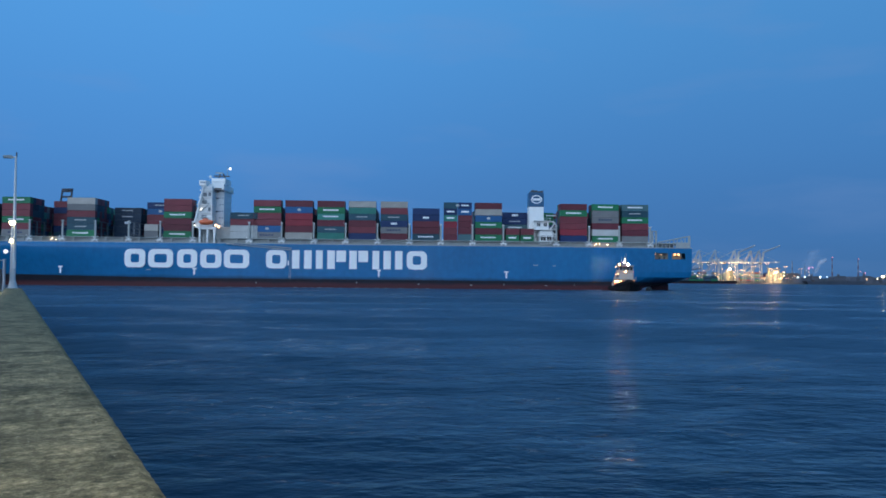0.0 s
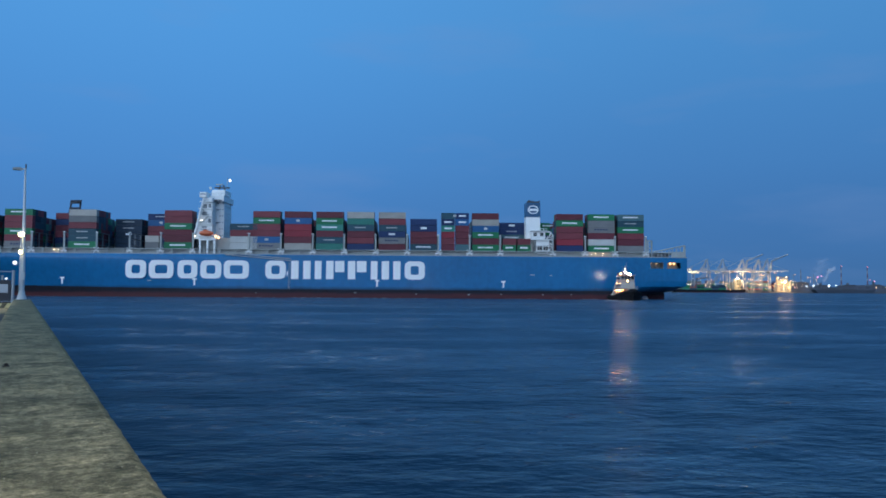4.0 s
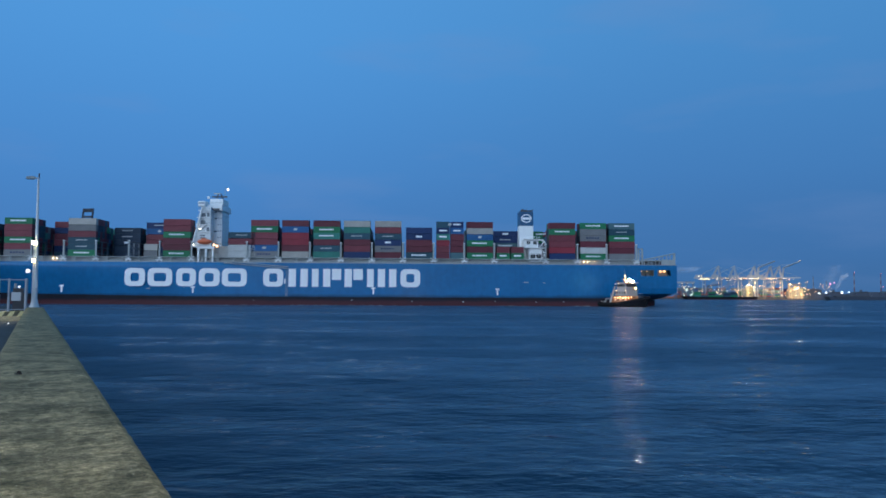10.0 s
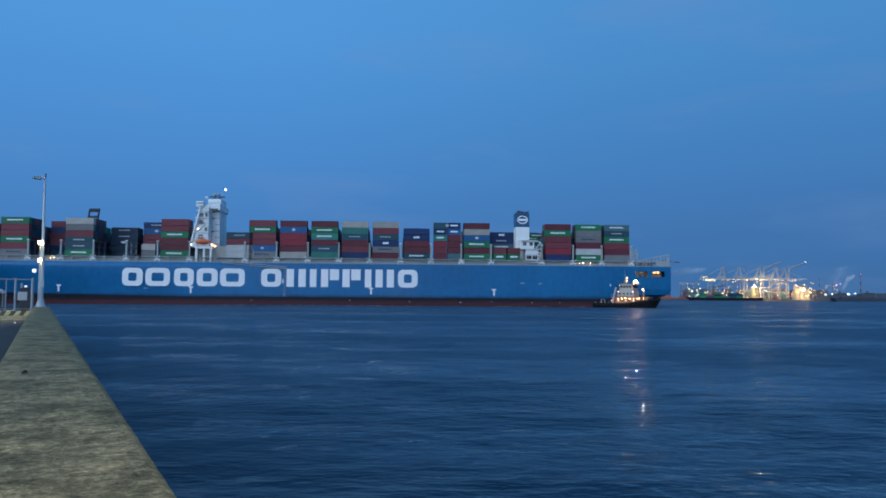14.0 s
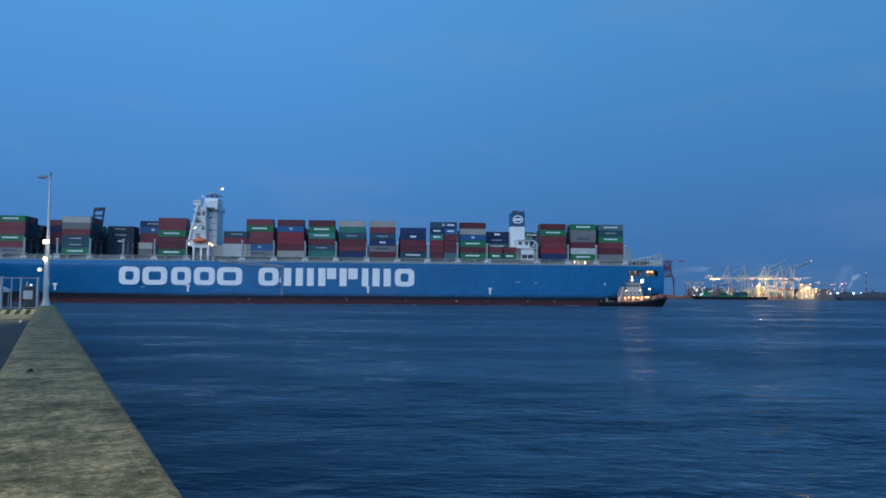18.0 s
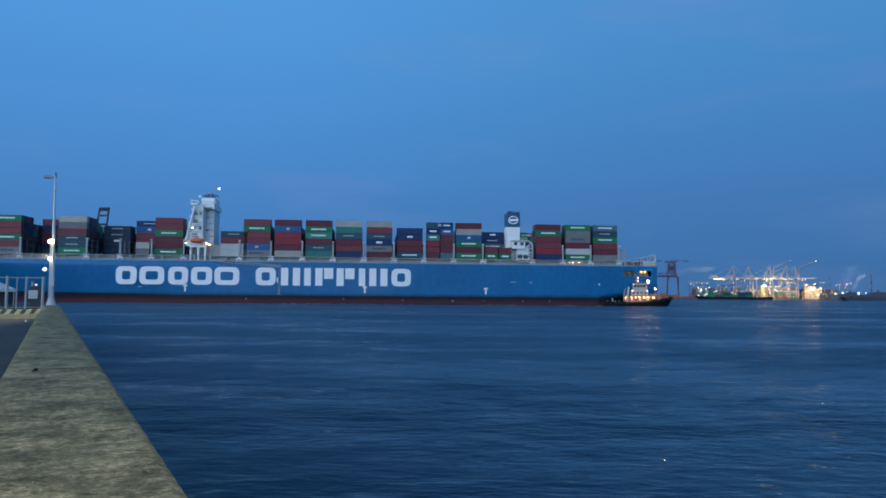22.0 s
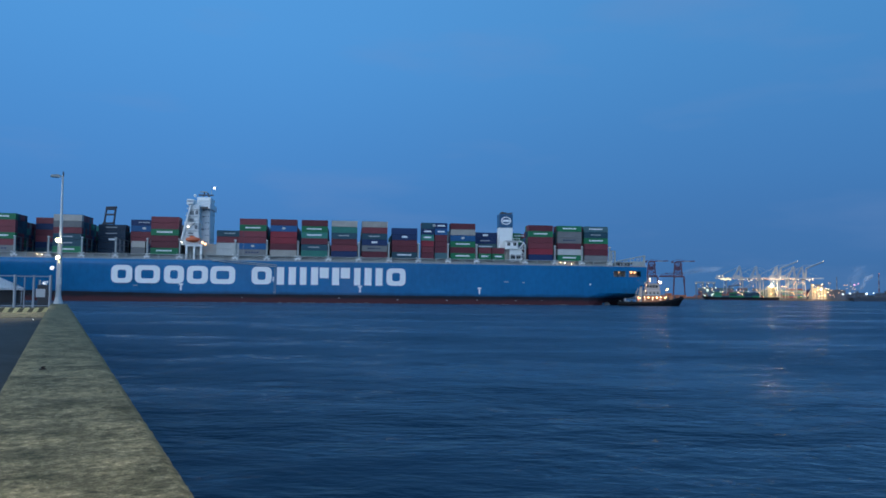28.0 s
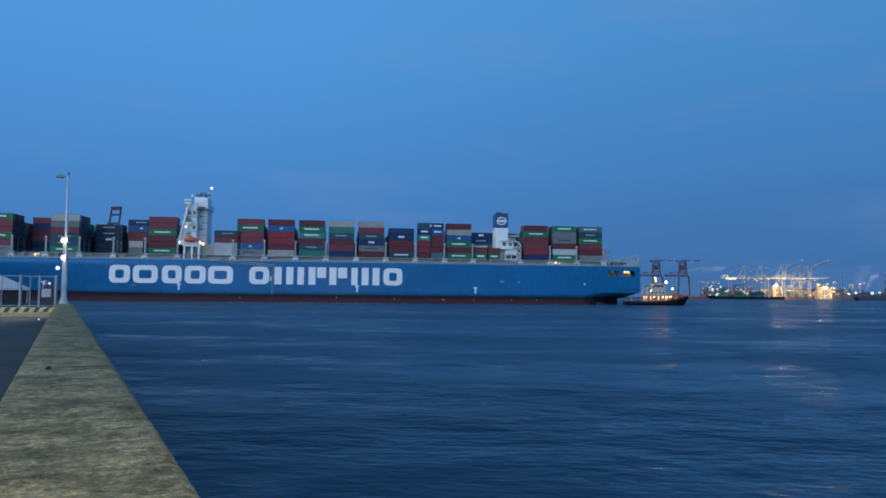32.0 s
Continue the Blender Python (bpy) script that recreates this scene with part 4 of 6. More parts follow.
def tug():
    t = thing("tugboat", "black-hulled harbour tug with lit white wheelhouse", "tugboat")
    bm = bmesh.new()
    prev = None
    n = 22
    for i in range(n + 1):
        u = i / n
        x = -15.6 + 31.0 * u
        w, sheer = tug_lines(u)
        rake = 0.5 * max(0.0, (u - 0.7) / 0.3)
        ring = [bm.verts.new((x - rake * (sheer - z), s * w * k, z)) for s, z, k in
                ((-1, sheer, 1.0), (-1, 0.9, 0.97), (-1, -1.5, 0.75), (1, -1.5, 0.75), (1, 0.9, 0.97), (1, sheer, 1.0))]
        deck = [bm.verts.new((x, s * w * 0.94, sheer - 0.9)) for s in (1, -1)]
        ring += [bm.verts.new((x, w * 0.94, sheer)), deck[0], deck[1], bm.verts.new((x, -w * 0.94, sheer))]
        if prev:
            for k in range(10):
                f = bm.faces.new((prev[k], prev[(k + 1) % 10], ring[(k + 1) % 10], ring[k]))
                f.material_index = 1 if k == 7 else 0
        else:
            bm.faces.new(ring)
        prev = ring
    bm.faces.new(prev[::-1])
    bmesh.ops.recalc_face_normals(bm, faces=bm.faces)
    hull_ = part("hull", bm, [TUG_BLACK, TUG_RED], t, "black hull with a raised bow")
    fend = bmesh.new()
    pts = [(-15.6 + 31.0 * i / n, *tug_lines(i / n)) for i in range(n + 1)]
    for a, b in zip(pts, pts[1:]):
        for s in (1, -1):
            rod(fend, (a[0], a[1] * s, a[2] - 0.7), (b[0], b[1] * s, b[2] - 0.7), 0.34, seg=6)
    part("fender", fend, RUBBER, hull_, "black rubber fender round the hull")
    for i in range(8):
        for s in (-1, 1):
            part("tyre_fender", rods(0.55, ((-13.0 + i * 2.5, s * 5.65, 1.1), (-13.0 + i * 2.5, s * 5.2, 1.1)), seg=14), RUBBER, hull_)
    part("bow_fender", rods(0.6, ((14.2, -1.3, 4.2), (14.2, 1.3, 4.2)), ((13.7, -1.2, 3.1), (13.7, 1.2, 3.1)), seg=12), RUBBER, hull_)
    # deckhouse, upper house and wheelhouse
    house = part("deckhouse", boxes((-6.2, 6.6, -3.3, 3.3, 1.3, 4.7), bevel=0.2), BUFF, t, "orange-buff deckhouse with lit ports")
    for k, x in enumerate((-5.0, -3.2, -1.4, 0.4, 2.2, 4.0, 5.6)):
        for s in (-1, 1):
            part("port", boxes((x - 0.3, x + 0.3, s * 3.32 - 0.05, s * 3.32 + 0.05, 2.9, 3.5)), CABIN_GLOW if k % 2 else GLASS_DARK, house)
    part("deck_edge", boxes((-6.6, 7.0, -3.7, 3.7, 4.7, 4.88)), TUG_WHITE, house)
    upper = part("upper_house", boxes((-3.6, 4.2, -3.0, 3.0, 4.88, 7.6), bevel=0.2), TUG_WHITE, t, "white upper house under the wheelhouse")
    for x in (-2.4, -0.6, 1.2, 2.9):
        for s in (-1, 1):
            part("window", boxes((x - 0.35, x + 0.35, s * 3.02 - 0.05, s * 3.02 + 0.05, 5.9, 6.7)), GLASS_DARK, upper)
    part("door", boxes((-3.0, -2.2, -3.06, -3.0, 4.9, 6.8)), BUFF, upper)
    wh = bmesh.new()
    prism(wh, [(-2.6, 7.6), (3.5, 7.6), (3.9, 8.7), (3.2, 10.6), (-2.2, 10.6), (-2.8, 8.7)], -2.9, 2.9)
    wheel = part("wheelhouse", wh, TUG_WHITE, t, "white wheelhouse with wide dark windows all round")
    for y in (-2.1, -0.7, 0.7, 2.1):
        bm = bmesh.new()
        prism(bm, [(3.86, 8.85), (3.94, 8.85), (3.36, 10.35), (3.28, 10.35)], y - 0.58, y + 0.58)
        part("window", bm, GLASS_DARK, wheel)
    for s in (-1, 1):
        for x in (-1.75, -0.4, 0.95, 2.35):
            part("window", boxes((x - 0.52, x + 0.52, s * 2.92 - 0.05, s * 2.92 + 0.05, 8.9, 10.2)), GLASS_DARK, wheel)
    part("roof", boxes((-2.9, 4.6, -3.2, 3.2, 10.6, 10.85), bevel=0.08), TUG_WHITE, wheel)
    # mast
    mast = part("mast", rods(0.14, ((-0.6, -0.9, 10.8), (-0.8, 0, 13.4)), ((-0.6, 0.9, 10.8), (-0.8, 0, 13.4)), ((-1.8, 0, 10.8), (-0.8, 0, 13.4)), ((-0.8, -1.5, 12.4), (-0.8, 1.5, 12.4)), ((-0.8, 0, 13.2), (-0.8, 0, 15.0)), seg=6), TUG_WHITE, t, "white tripod signal mast")
    part("whip_aerial", rods(0.04, ((-1.6, 0.8, 10.8), (-1.7, 0.8, 16.6)), ((1.2, -1.6, 10.8), (1.1, -1.6, 14.6)), seg=5), GREY, mast)
    for y, z, r, m in ((0, 13.5, 0.22, FLOOD_DIM), (-0.2, 12.1, 0.24, MAST_LAMP)):
        part("signal_light", ball(bmesh.new(), (-0.3, y, z), r), m, mast)
    part("radar", boxes((-0.4, 0.1, -1.1, 1.1, 11.6, 11.85), bevel=0.05), GREY, mast)
    for s in (-1, 1):
        up = bmesh.new()
        rod(up, (-5.6, s * 4.7, 1.2), (-4.6, s * 2.5, 9.2), 0.5, 0.36, seg=12)
        fn = part("funnel", up, TUG_WHITE, t, "slim white exhaust uptake leaning inboard")
        tp = bmesh.new()
        rod(tp, (-4.6, s * 2.5, 9.2), (-4.53, s * 2.35, 9.8), 0.3, 0.28, seg=12)
        part("funnel_top", tp, TUG_BLACK, fn)
    # wheelhouse roof floodlights; second lamp and cheek plates added to shape the water glints
    for y, z, turn in ((0.7, 11.25, 0), (-0.6, 12.0, -52)):
        fl = part("floodlight", boxes((-0.5, -0.02, -0.42, 0.42, -0.3, 0.3), bevel=0.08), DARK, t, "square floodlight on the wheelhouse roof")
        fl.matrix_basis = pose(3.9, y, z, 0, 0, turn)
        part("lens", boxes((0.0, 0.04, -0.28, 0.28, -0.18, 0.18)), FLOOD, fl)
        part("cheek_plate", boxes((-0.02, 0.66, 0.4, 0.44, -0.3, 0.3), (-0.02, 0.66, -0.44, -0.4, -0.3, 0.3), (-0.02, 0.42, -0.44, 0.44, -0.34, -0.3)), DARK, fl)
        part("bracket", rods(0.05, ((-0.25, 0, -0.3), (-0.25, 0, 10.8 - z)), seg=6), DARK, fl)
    # deck floods: one aft of the wheelhouse roof, one on the foremast
    fm = part("fore_mast", rods(0.12, ((7.6, 0, 3.5), (7.6, 0, 8.6)), ((7.6, -0.9, 7.6), (7.6, 0.9, 7.6)), seg=6), TUG_WHITE, t, "slim white foremast with a floodlight")
    for par, at in ((fm, (7.6, -0.7, 8.2)), (t, (4.2, -2.9, 11.3))):
        fh = part("lamp_housing", boxes((-0.4, 0.4, 0.3, 0.6, -0.45, 0.45), bevel=0.06), DARK, par, "dark floodlight housing")
        fh.matrix_basis = pose(*at)
        part("lens", ball(bmesh.new(), (0, -0.1, 0), 0.35, seg=14), FLOOD_AFT, fh, "glowing amber globe")
    # searchlight: a shaded drum with the lens at its back
    sl = part("searchlight", lamp_drum(0.29, 1.3), DARK, t, "round shaded searchlight facing aft")
    sl.matrix_basis = pose(-1.6, -2.4, 11.4, 0, 0, 203)
    part("lens", rods(0.24, ((0.02, 0, 0), (0.06, 0, 0)), seg=14), SEARCH, sl)
    part("stand", rods(0.08, ((-1.6, -2.4, 10.8), (-1.6, -2.4, 11.15)), seg=8), DARK, t)
    for x, y, z, r in ((-5.6, -3.45, 4.0, 0.3), (-3.4, -3.45, 4.2, 0.22), (-1.6, -3.45, 4.1, 0.26), (0.4, -3.45, 4.2, 0.24), (2.3, -3.45, 4.1, 0.28), (4.2, -3.45, 4.2, 0.28), (6.0, -3.45, 4.1, 0.24),
                       (-5.6, 3.45, 4.0, 0.2), (0.4, 3.45, 4.2, 0.2), (4.6, 3.45, 4.2, 0.22), (6.75, -2.6, 4.3, 0.26), (6.75, 2.6, 4.3, 0.26), (-3.0, -3.15, 7.3, 0.18), (3.6, -3.15, 7.3, 0.18), (-6.35, -1.5, 4.2, 0.22), (-2.6, -3.2, 10.3, 0.16)):
        part("work_light", ball(bmesh.new(), (x, y, z), r * 0.72), FLOOD_DIM, t, "small warm work light")
    part("side_light", ball(bmesh.new(), (2.0, 3.1, 8.3), 0.2), RED_LAMP, t)
    part("side_light", ball(bmesh.new(), (-6.4, -3.4, 3.2), 0.24), RED_LAMP, t)
    # deck gear
    part("tow_winch", rods(0.9, ((9.2, -1.2, 3.9), (9.2, 1.2, 3.9)), seg=14), DARK, t, "dark towing winch on the foredeck")
    part("winch_frame", boxes((8.4, 10.0, -1.6, -1.3, 2.8, 4.9), (8.4, 10.0, 1.3, 1.6, 2.8, 4.9), bevel=0.08), BUFF, t, "buff steel winch frame")
    part("bollard", boxes((11.0, 11.5, -0.9, 0.9, 3.4, 5.0), bevel=0.1), DARK, t)
    part("tow_hook", boxes((-9.6, -8.7, -0.5, 0.5, 1.1, 2.7), bevel=0.1), DARK, t)
    part("aft_gantry", rods(0.2, ((-12.2, -2.2, 1.1), (-12.2, -2.0, 3.6)), ((-12.2, 2.2, 1.1), (-12.2, 2.0, 3.6)), ((-12.2, -2.0, 3.6), (-12.2, 2.0, 3.6)), seg=8), TUG_WHITE, t, "pale towing gantry over the after deck")
    for x, y in ((-14.6, -2.6), (-14.6, 2.6), (-11.0, -3.9), (-11.0, 3.9)):
        part("bollard", rods(0.3, ((x, y, 1.0), (x, y, 2.5)), seg=10), TUG_WHITE, t, "pale deck bollard")
    part("deck_crane", rods(0.2, ((-7.0, 0.6, 1.4), (-7.0, 0.6, 5.6)), ((-7.0, 0.6, 5.6), (-6.0, 0.6, 8.6)), seg=6), TUG_WHITE, t, "white folded deck crane")
    part("life_raft", rods(0.35, ((-2.8, -3.4, 5.3), (-1.5, -3.4, 5.3)), seg=12), TUG_WHITE, t, "white life raft canister")
    for s in (-1, 1):
        rail = rods(0.05, ((-6.5, s * 3.6, 5.9), (6.9, s * 3.6, 5.9)), ((-6.5, s * 3.6, 5.4), (6.9, s * 3.6, 5.4)), seg=5)
        for i in range(9):
            rod(rail, (-6.5 + i * 1.67, s * 3.6, 4.85), (-6.5 + i * 1.67, s * 3.6, 5.9), 0.04, seg=5)
        part("hand_rail", rail, GREY, t)
    return t


TUG = tug()
TUG_ROWS = [(0, 85.0, 313.9, -97), (3, 83.8, 316.7, -94), (6, 82.2, 322.2, -86), (8, 81.7, 325.8, -78), (10, 81.5, 329.2, -66),
            (12, 81.2, 333.6, -50), (14, 82.2, 338.4, -36), (17, 84.2, 344.6, -23), (19, 85.2, 348.2, -17), (21, 86.3, 351.2, -13),
            (23, 87.34, 353.18, -10), (25, 89.58, 356.3, -8), (28, 91.9, 361.6, -6), (30, 93.2, 365.33, -5), (32, 94.2, 368.9, -4)]


# ---- on the quay ----
POLE = mat("pole_white", (0.55, 0.57, 0.58), 0.5, vary=0.12, scale=0.6, streak=0.3)
YELLOW = mat("hazard_yellow", (0.60, 0.50, 0.24), 0.7, vary=0.25, scale=1.2, bump=0.3, bscale=10)
BLACKP = mat("hazard_black", (0.10, 0.085, 0.05), 0.75, vary=0.25, scale=1.2, bump=0.3, bscale=10)
FENCE = mat("galvanised_steel", (0.30, 0.32, 0.35), 0.5, metal=0.2, vary=0.15, scale=1.0)
CANVAS = mat("white_canvas", (0.72, 0.73, 0.75), 0.8, vary=0.06, scale=0.8)
SIGN = mat("sign_grey", (0.5, 0.51, 0.52), 0.5, vary=0.06)
POST_LAMP = lamp_mat("quay_floodlight", (1.0, 0.84, 0.42), 14)
DOME = lamp_mat("white_glow", (0.95, 0.97, 1.0), 0.9)


def street_lamp(y, lit):
    t = thing("street_lamp", "tall white quay lamp post with small floodlights", "lamp post", group="quay lamp posts", at=QUAY @ pose(-0.74, y, WALL_Z))
    pole = bmesh.new()
    rod(pole, (0, 0, 0), (0, 0, 4.6), 0.21, 0.17, seg=16)
    rod(pole, (0, 0, 4.6), (-0.06, 0, 11.6), 0.14, 0.075, seg=16)
    part("pole", pole, POLE, t)
    base = bmesh.new()
    rod(base, (0, 0, 0.0), (0, 0, 0.10), 0.42, 0.42, seg=16)
    rod(base, (0, 0, 0.10), (0, 0, 0.8), 0.37, 0.2, seg=16)
    part("base", base, POLE, t, "flared base plate")
    part("arm", rods(0.055, ((-0.06, 0, 11.5), (-0.45, 0, 11.55)), seg=8), POLE, t)
    hd = bmesh.new()
    prism(hd, [(-1.05, 11.42), (-0.3, 11.4), (-0.25, 11.55), (-0.45, 11.66), (-1.0, 11.58)], -0.17, 0.17)
    head = part("lamp_head", hd, GREY, t, "flat unlit lantern head")
    part("lens", boxes((-0.95, -0.4, -0.13, 0.13, 11.37, 11.41)), GLASS_DARK, head)
    part("spigot", rods(0.06, ((-0.02, 0, 11.5), (-0.02, 0, 11.95)), seg=8), DARK, t)
    part("cable_box", boxes((-0.14, 0.2, -0.32, -0.15, 1.7, 2.4), bevel=0.03), POLE, t, "grey switch box on the pole")
    part("conduit", rods(0.05, ((-0.2, -0.16, 0.3), (-0.2, -0.16, 5.6)), seg=6), POLE, t)
    for z, x, m in ((5.7, -0.16, POST_LAMP), (4.15, -0.18, POST_LAMP)):
        fl = part("floodlight", boxes((x - 0.2, x + 0.22, -0.28, 0.16, z - 0.14, z + 0.16), bevel=0.04), GREY, t, "small square floodlight")
        if lit:
            part("lens", boxes((x - 0.24, x + 0.2, -0.46, -0.27, z - 0.15, z + 0.15) if z > 5 else (x - 0.15, x + 0.12, -0.44, -0.27, z - 0.14, z + 0.12)), m, fl)
        part("bracket", rods(0.03, ((x + 0.2, 0, z), (0, 0, z)), seg=6), GREY, fl)
    if lit:
        # The camera dome is given a glow to look bright white.
        part("dome_camera", ball(bmesh.new(), (-0.6, -0.1, 3.2), 0.18), DOME, t, "white dome on a short bracket")
    else:
        part("dome_camera", ball(bmesh.new(), (-0.6, -0.1, 3.2), 0.18), WHITE, t, "white dome on a short bracket")
    part("bracket", rods(0.03, ((-0.62, -0.05, 3.2), (0, 0, 3.2)), seg=6), GREY, t)
    return t


street_lamp(70.0, True)


def quay_light(name, xyz, energy, color, size, aim, cone=130):
    d = bpy.data.lights.new(name, "SPOT")
    d.energy, d.color, d.shadow_soft_size, d.spot_size, d.spot_blend = energy, color, size, radians(cone), 0.6
    ob = new(name, d)
    p = QUAY @ Vector(xyz)
    ob.matrix_basis = look(p, QUAY @ Vector(aim))


quay_light("post_floodlight", (-2.2, 69.6, 8.9), 8000, (1.0, 0.84, 0.5), 0.15, (-5.2, 55.0, 3.0), 34)
# the next lamp post of the row stands behind the camera
street_lamp(-14.0, True)
quay_light("near_floodlight", (-1.2, -13.6, 9.4), 11000, (1.0, 0.86, 0.62), 0.2, (-0.8, 0.0, 3.4))


def fence():
    t = thing("mesh_gate_fence", "grey steel gate fence with posts and top rail", "fence", at=QUAY @ pose(0, 68.6, ROAD_Z))
    for x, r in ((-1.4, 0.12), (-2.68, 0.09), (-4.1, 0.12), (-6.9, 0.11), (-8.3, 0.09), (-9.7, 0.11), (-12.6, 0.11)):
        p = part("post", rods(r, ((x, 0, 0), (x, 0, 2.85)), seg=10), FENCE, t)
        part("cap", ball(bmesh.new(), (x, 0, 2.86), r * 1.1, seg=8, sz=0.5), FENCE, p)
    for x in (-3.38, -5.5):
        part("thin_post", rods(0.045, ((x, 0.05, 0), (x, 0.05, 2.8)), seg=8), FENCE, t)
    part("top_rail", rods(0.045, ((-12.6, 0, 2.8), (-1.4, 0, 2.8)), seg=8), FENCE, t)
    part("bottom_rail", rods(0.035, ((-12.6, 0, 0.25), (-1.4, 0, 0.25)), seg=8), FENCE, t)
    wires = bmesh.new()
    x = -12.5
    while x < -1.45:
        rod(wires, (x, 0.02, 0.25), (x, 0.02, 2.8), 0.003, seg=4)
        x += 0.22
    tagged(part("wire_mesh", wires, DARK, t, "thin vertical wires"), kind="stuff")
    s = part("notice_board", boxes((-2.5, -1.78, -0.08, -0.04, 1.0, 1.72), bevel=0.012), SIGN, t, "plain pale notice board")


def generator():
    t = thing("control_cabinet", "dark steel control cabinet behind the fence", "cabinet", at=QUAY @ pose(-2.0, 70.4, ROAD_Z))
    part("body", boxes((-0.42, 0.42, -0.3, 0.3, 0.12, 2.0), bevel=0.03), DARK, t)
    part("plinth", boxes((-0.45, 0.45, -0.33, 0.33, 0, 0.12)), CONCRETE, t)
    part("roof", boxes((-0.48, 0.48, -0.36, 0.36, 2.0, 2.08), bevel=0.02), DARK, t)
    part("door", boxes((-0.38, 0.38, -0.33, -0.31, 0.2, 1.9)), DARK, t)
    part("beacon", ball(bmesh.new(), (0.05, -0.1, 2.22), 0.1), DOME, t, "small white beacon")
    part("valve", rods(0.09, ((-0.25, 0, 2.08), (-0.25, 0, 2.5)), seg=10), GREY, t)


def kerb():
    t = thing("hazard_kerb", "low barrier kerb striped yellow and black", "kerb", at=QUAY @ pose(-1.5, 56.3, ROAD_Z, 0, 0, -3))
    n = 40
    w = 0.31
    for i in range(n):
        x = -w * (i + 1)
        bm = bmesh.new()
        s = 0.2
        vs = [bm.verts.new(p) for p in ((x, 0, 0), (x + w, 0, 0), (x + w, 0.45, 0), (x, 0.45, 0),
                                        (x + s, 0.03, 0.34), (x + w + s, 0.03, 0.34), (x + w + s + 0.1, 0.42, 0.34), (x + s + 0.1, 0.42, 0.34))]
        for f in ((3, 2, 1, 0), (4, 5, 6, 7), (0, 1, 5, 4), (1, 2, 6, 5), (2, 3, 7, 6), (3, 0, 4, 7)):
            bm.faces.new([vs[k] for k in f])
        part("stripe_block", bm, YELLOW if i % 2 == 0 else BLACKP, t)


def tent():
    t = thing("canopy_tent", "white pyramid canopy tent on steel poles", "tent", at=QUAY @ pose(-8.3, 95, ROAD_Z))
    bm = bmesh.new()
    h = 3.9
    eave = [(-h, -3, 1.85), (h, -3, 1.85), (h, 3, 1.85), (-h, 3, 1.85)]
    top = bm.verts.new((0, 0, 3.75))
    ev = [bm.verts.new(p) for p in eave]
    for i in range(4):
        bm.faces.new((ev[i], ev[(i + 1) % 4], top))
    bmesh.ops.solidify(bm, geom=bm.faces[:], thickness=0.03)
    part("roof", bm, CANVAS, t)
    for a, b in zip(eave, eave[1:] + eave[:1]):
        v = bmesh.new()
        vs = [v.verts.new(p) for p in (a, b, (b[0], b[1], 1.58), (a[0], a[1], 1.58))]
        v.faces.new(vs)
        bmesh.ops.solidify(v, geom=v.faces[:], thickness=0.02)
        part("valance", v, CANVAS, t)
    # Added dark sheet stands for the dark space under the canopy.
    part("dark_backing", boxes((-3.85, 3.85, 2.9, 2.94, 0.05, 1.8)), DARK, t, "dark sheet added for the darkness under the tent")
    for p in eave:
        part("pole", rods(0.05, ((p[0] * 0.98, p[1] * 0.98, 0), (p[0] * 0.98, p[1] * 0.98, 1.8)), seg=8), FENCE, t)


def wall_bits():
    t = thing("mooring_stud", "small dark rusty steel stud in the wall top", "stud", at=QUAY @ pose(-0.95, 8.25, WALL_Z))
    part("stud", rods(0.026, ((0, 0, -0.02), (0.005, 0, 0.05)), seg=10), RUBBER, t)
    part("washer", rods(0.05, ((0, 0, 0), (0, 0, 0.014)), seg=12), RUBBER, t)
    t = thing("road_marker_light", "small white marker light set in the apron", "marker light", at=QUAY @ pose(-1.9, 40.0, ROAD_Z))
    part("base", rods(0.09, ((0, 0, 0), (0, 0, 0.03)), seg=12), DARK, t)
    part("lens", ball(bmesh.new(), (0, 0, 0.06), 0.03, seg=10, sz=0.8), DOME, t)
    rng = random.Random(3)
    bm = bmesh.new()
    for _ in range(420):
        y = rng.uniform(-1.0, 30) if rng.random() < 0.7 else rng.uniform(0, 9)
        x = -0.07 - abs(rng.gauss(0.02, 0.12)) if rng.random() < 0.6 else rng.uniform(-1.3, -0.08)
        r = rng.uniform(0.002, 0.007)
        bmesh.ops.create_icosphere(bm, subdivisions=1, radius=r, matrix=Matrix.Translation((max(x, -1.3), y, WALL_Z + r * 0.3)) @ Matrix.Diagonal((1, 1.4, 0.6, 1)))
    ob = part("grit", bm, mat("grit_stone", (0.26, 0.235, 0.16), 0.9, vary=0.3, scale=9))
    ob.matrix_basis = QUAY
    tagged(ob, "loose pale grit along the chipped wall edge", "grit", kind="stuff")


def verge():
    bm = bmesh.new()
    box(bm, -14, -WALL_W - 0.05, 45, 56.2, ROAD_Z - 0.2, ROAD_Z + 0.02)
    ob = part("verge", bm, CONCRETE)
    ob.matrix_basis = QUAY
    tagged(ob, "mossy concrete strip in front of the striped kerb", "pavement", kind="structure")


verge()
fence()
generator()
kerb()
tent()
wall_bits()


# ---- far shore: container terminal about 1330 m off ----
FAR = 1330.0
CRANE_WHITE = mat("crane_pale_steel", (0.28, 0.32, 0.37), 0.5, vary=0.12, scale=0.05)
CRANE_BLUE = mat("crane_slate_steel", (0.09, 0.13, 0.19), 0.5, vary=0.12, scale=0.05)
# Distance haze is mixed into these three colours, which turns them dull and bluish.
CRANE_HAZED_RED = mat("crane_hazed_red", (0.07, 0.027, 0.058), 0.5, vary=0.12, scale=0.05)
HAZED_RED = mat("hazed_red", (0.11, 0.065, 0.10), 0.8, vary=0.15, scale=0.05)
HAZED_WHITE = mat("hazed_white", (0.20, 0.23, 0.28), 0.8, vary=0.15, scale=0.05)
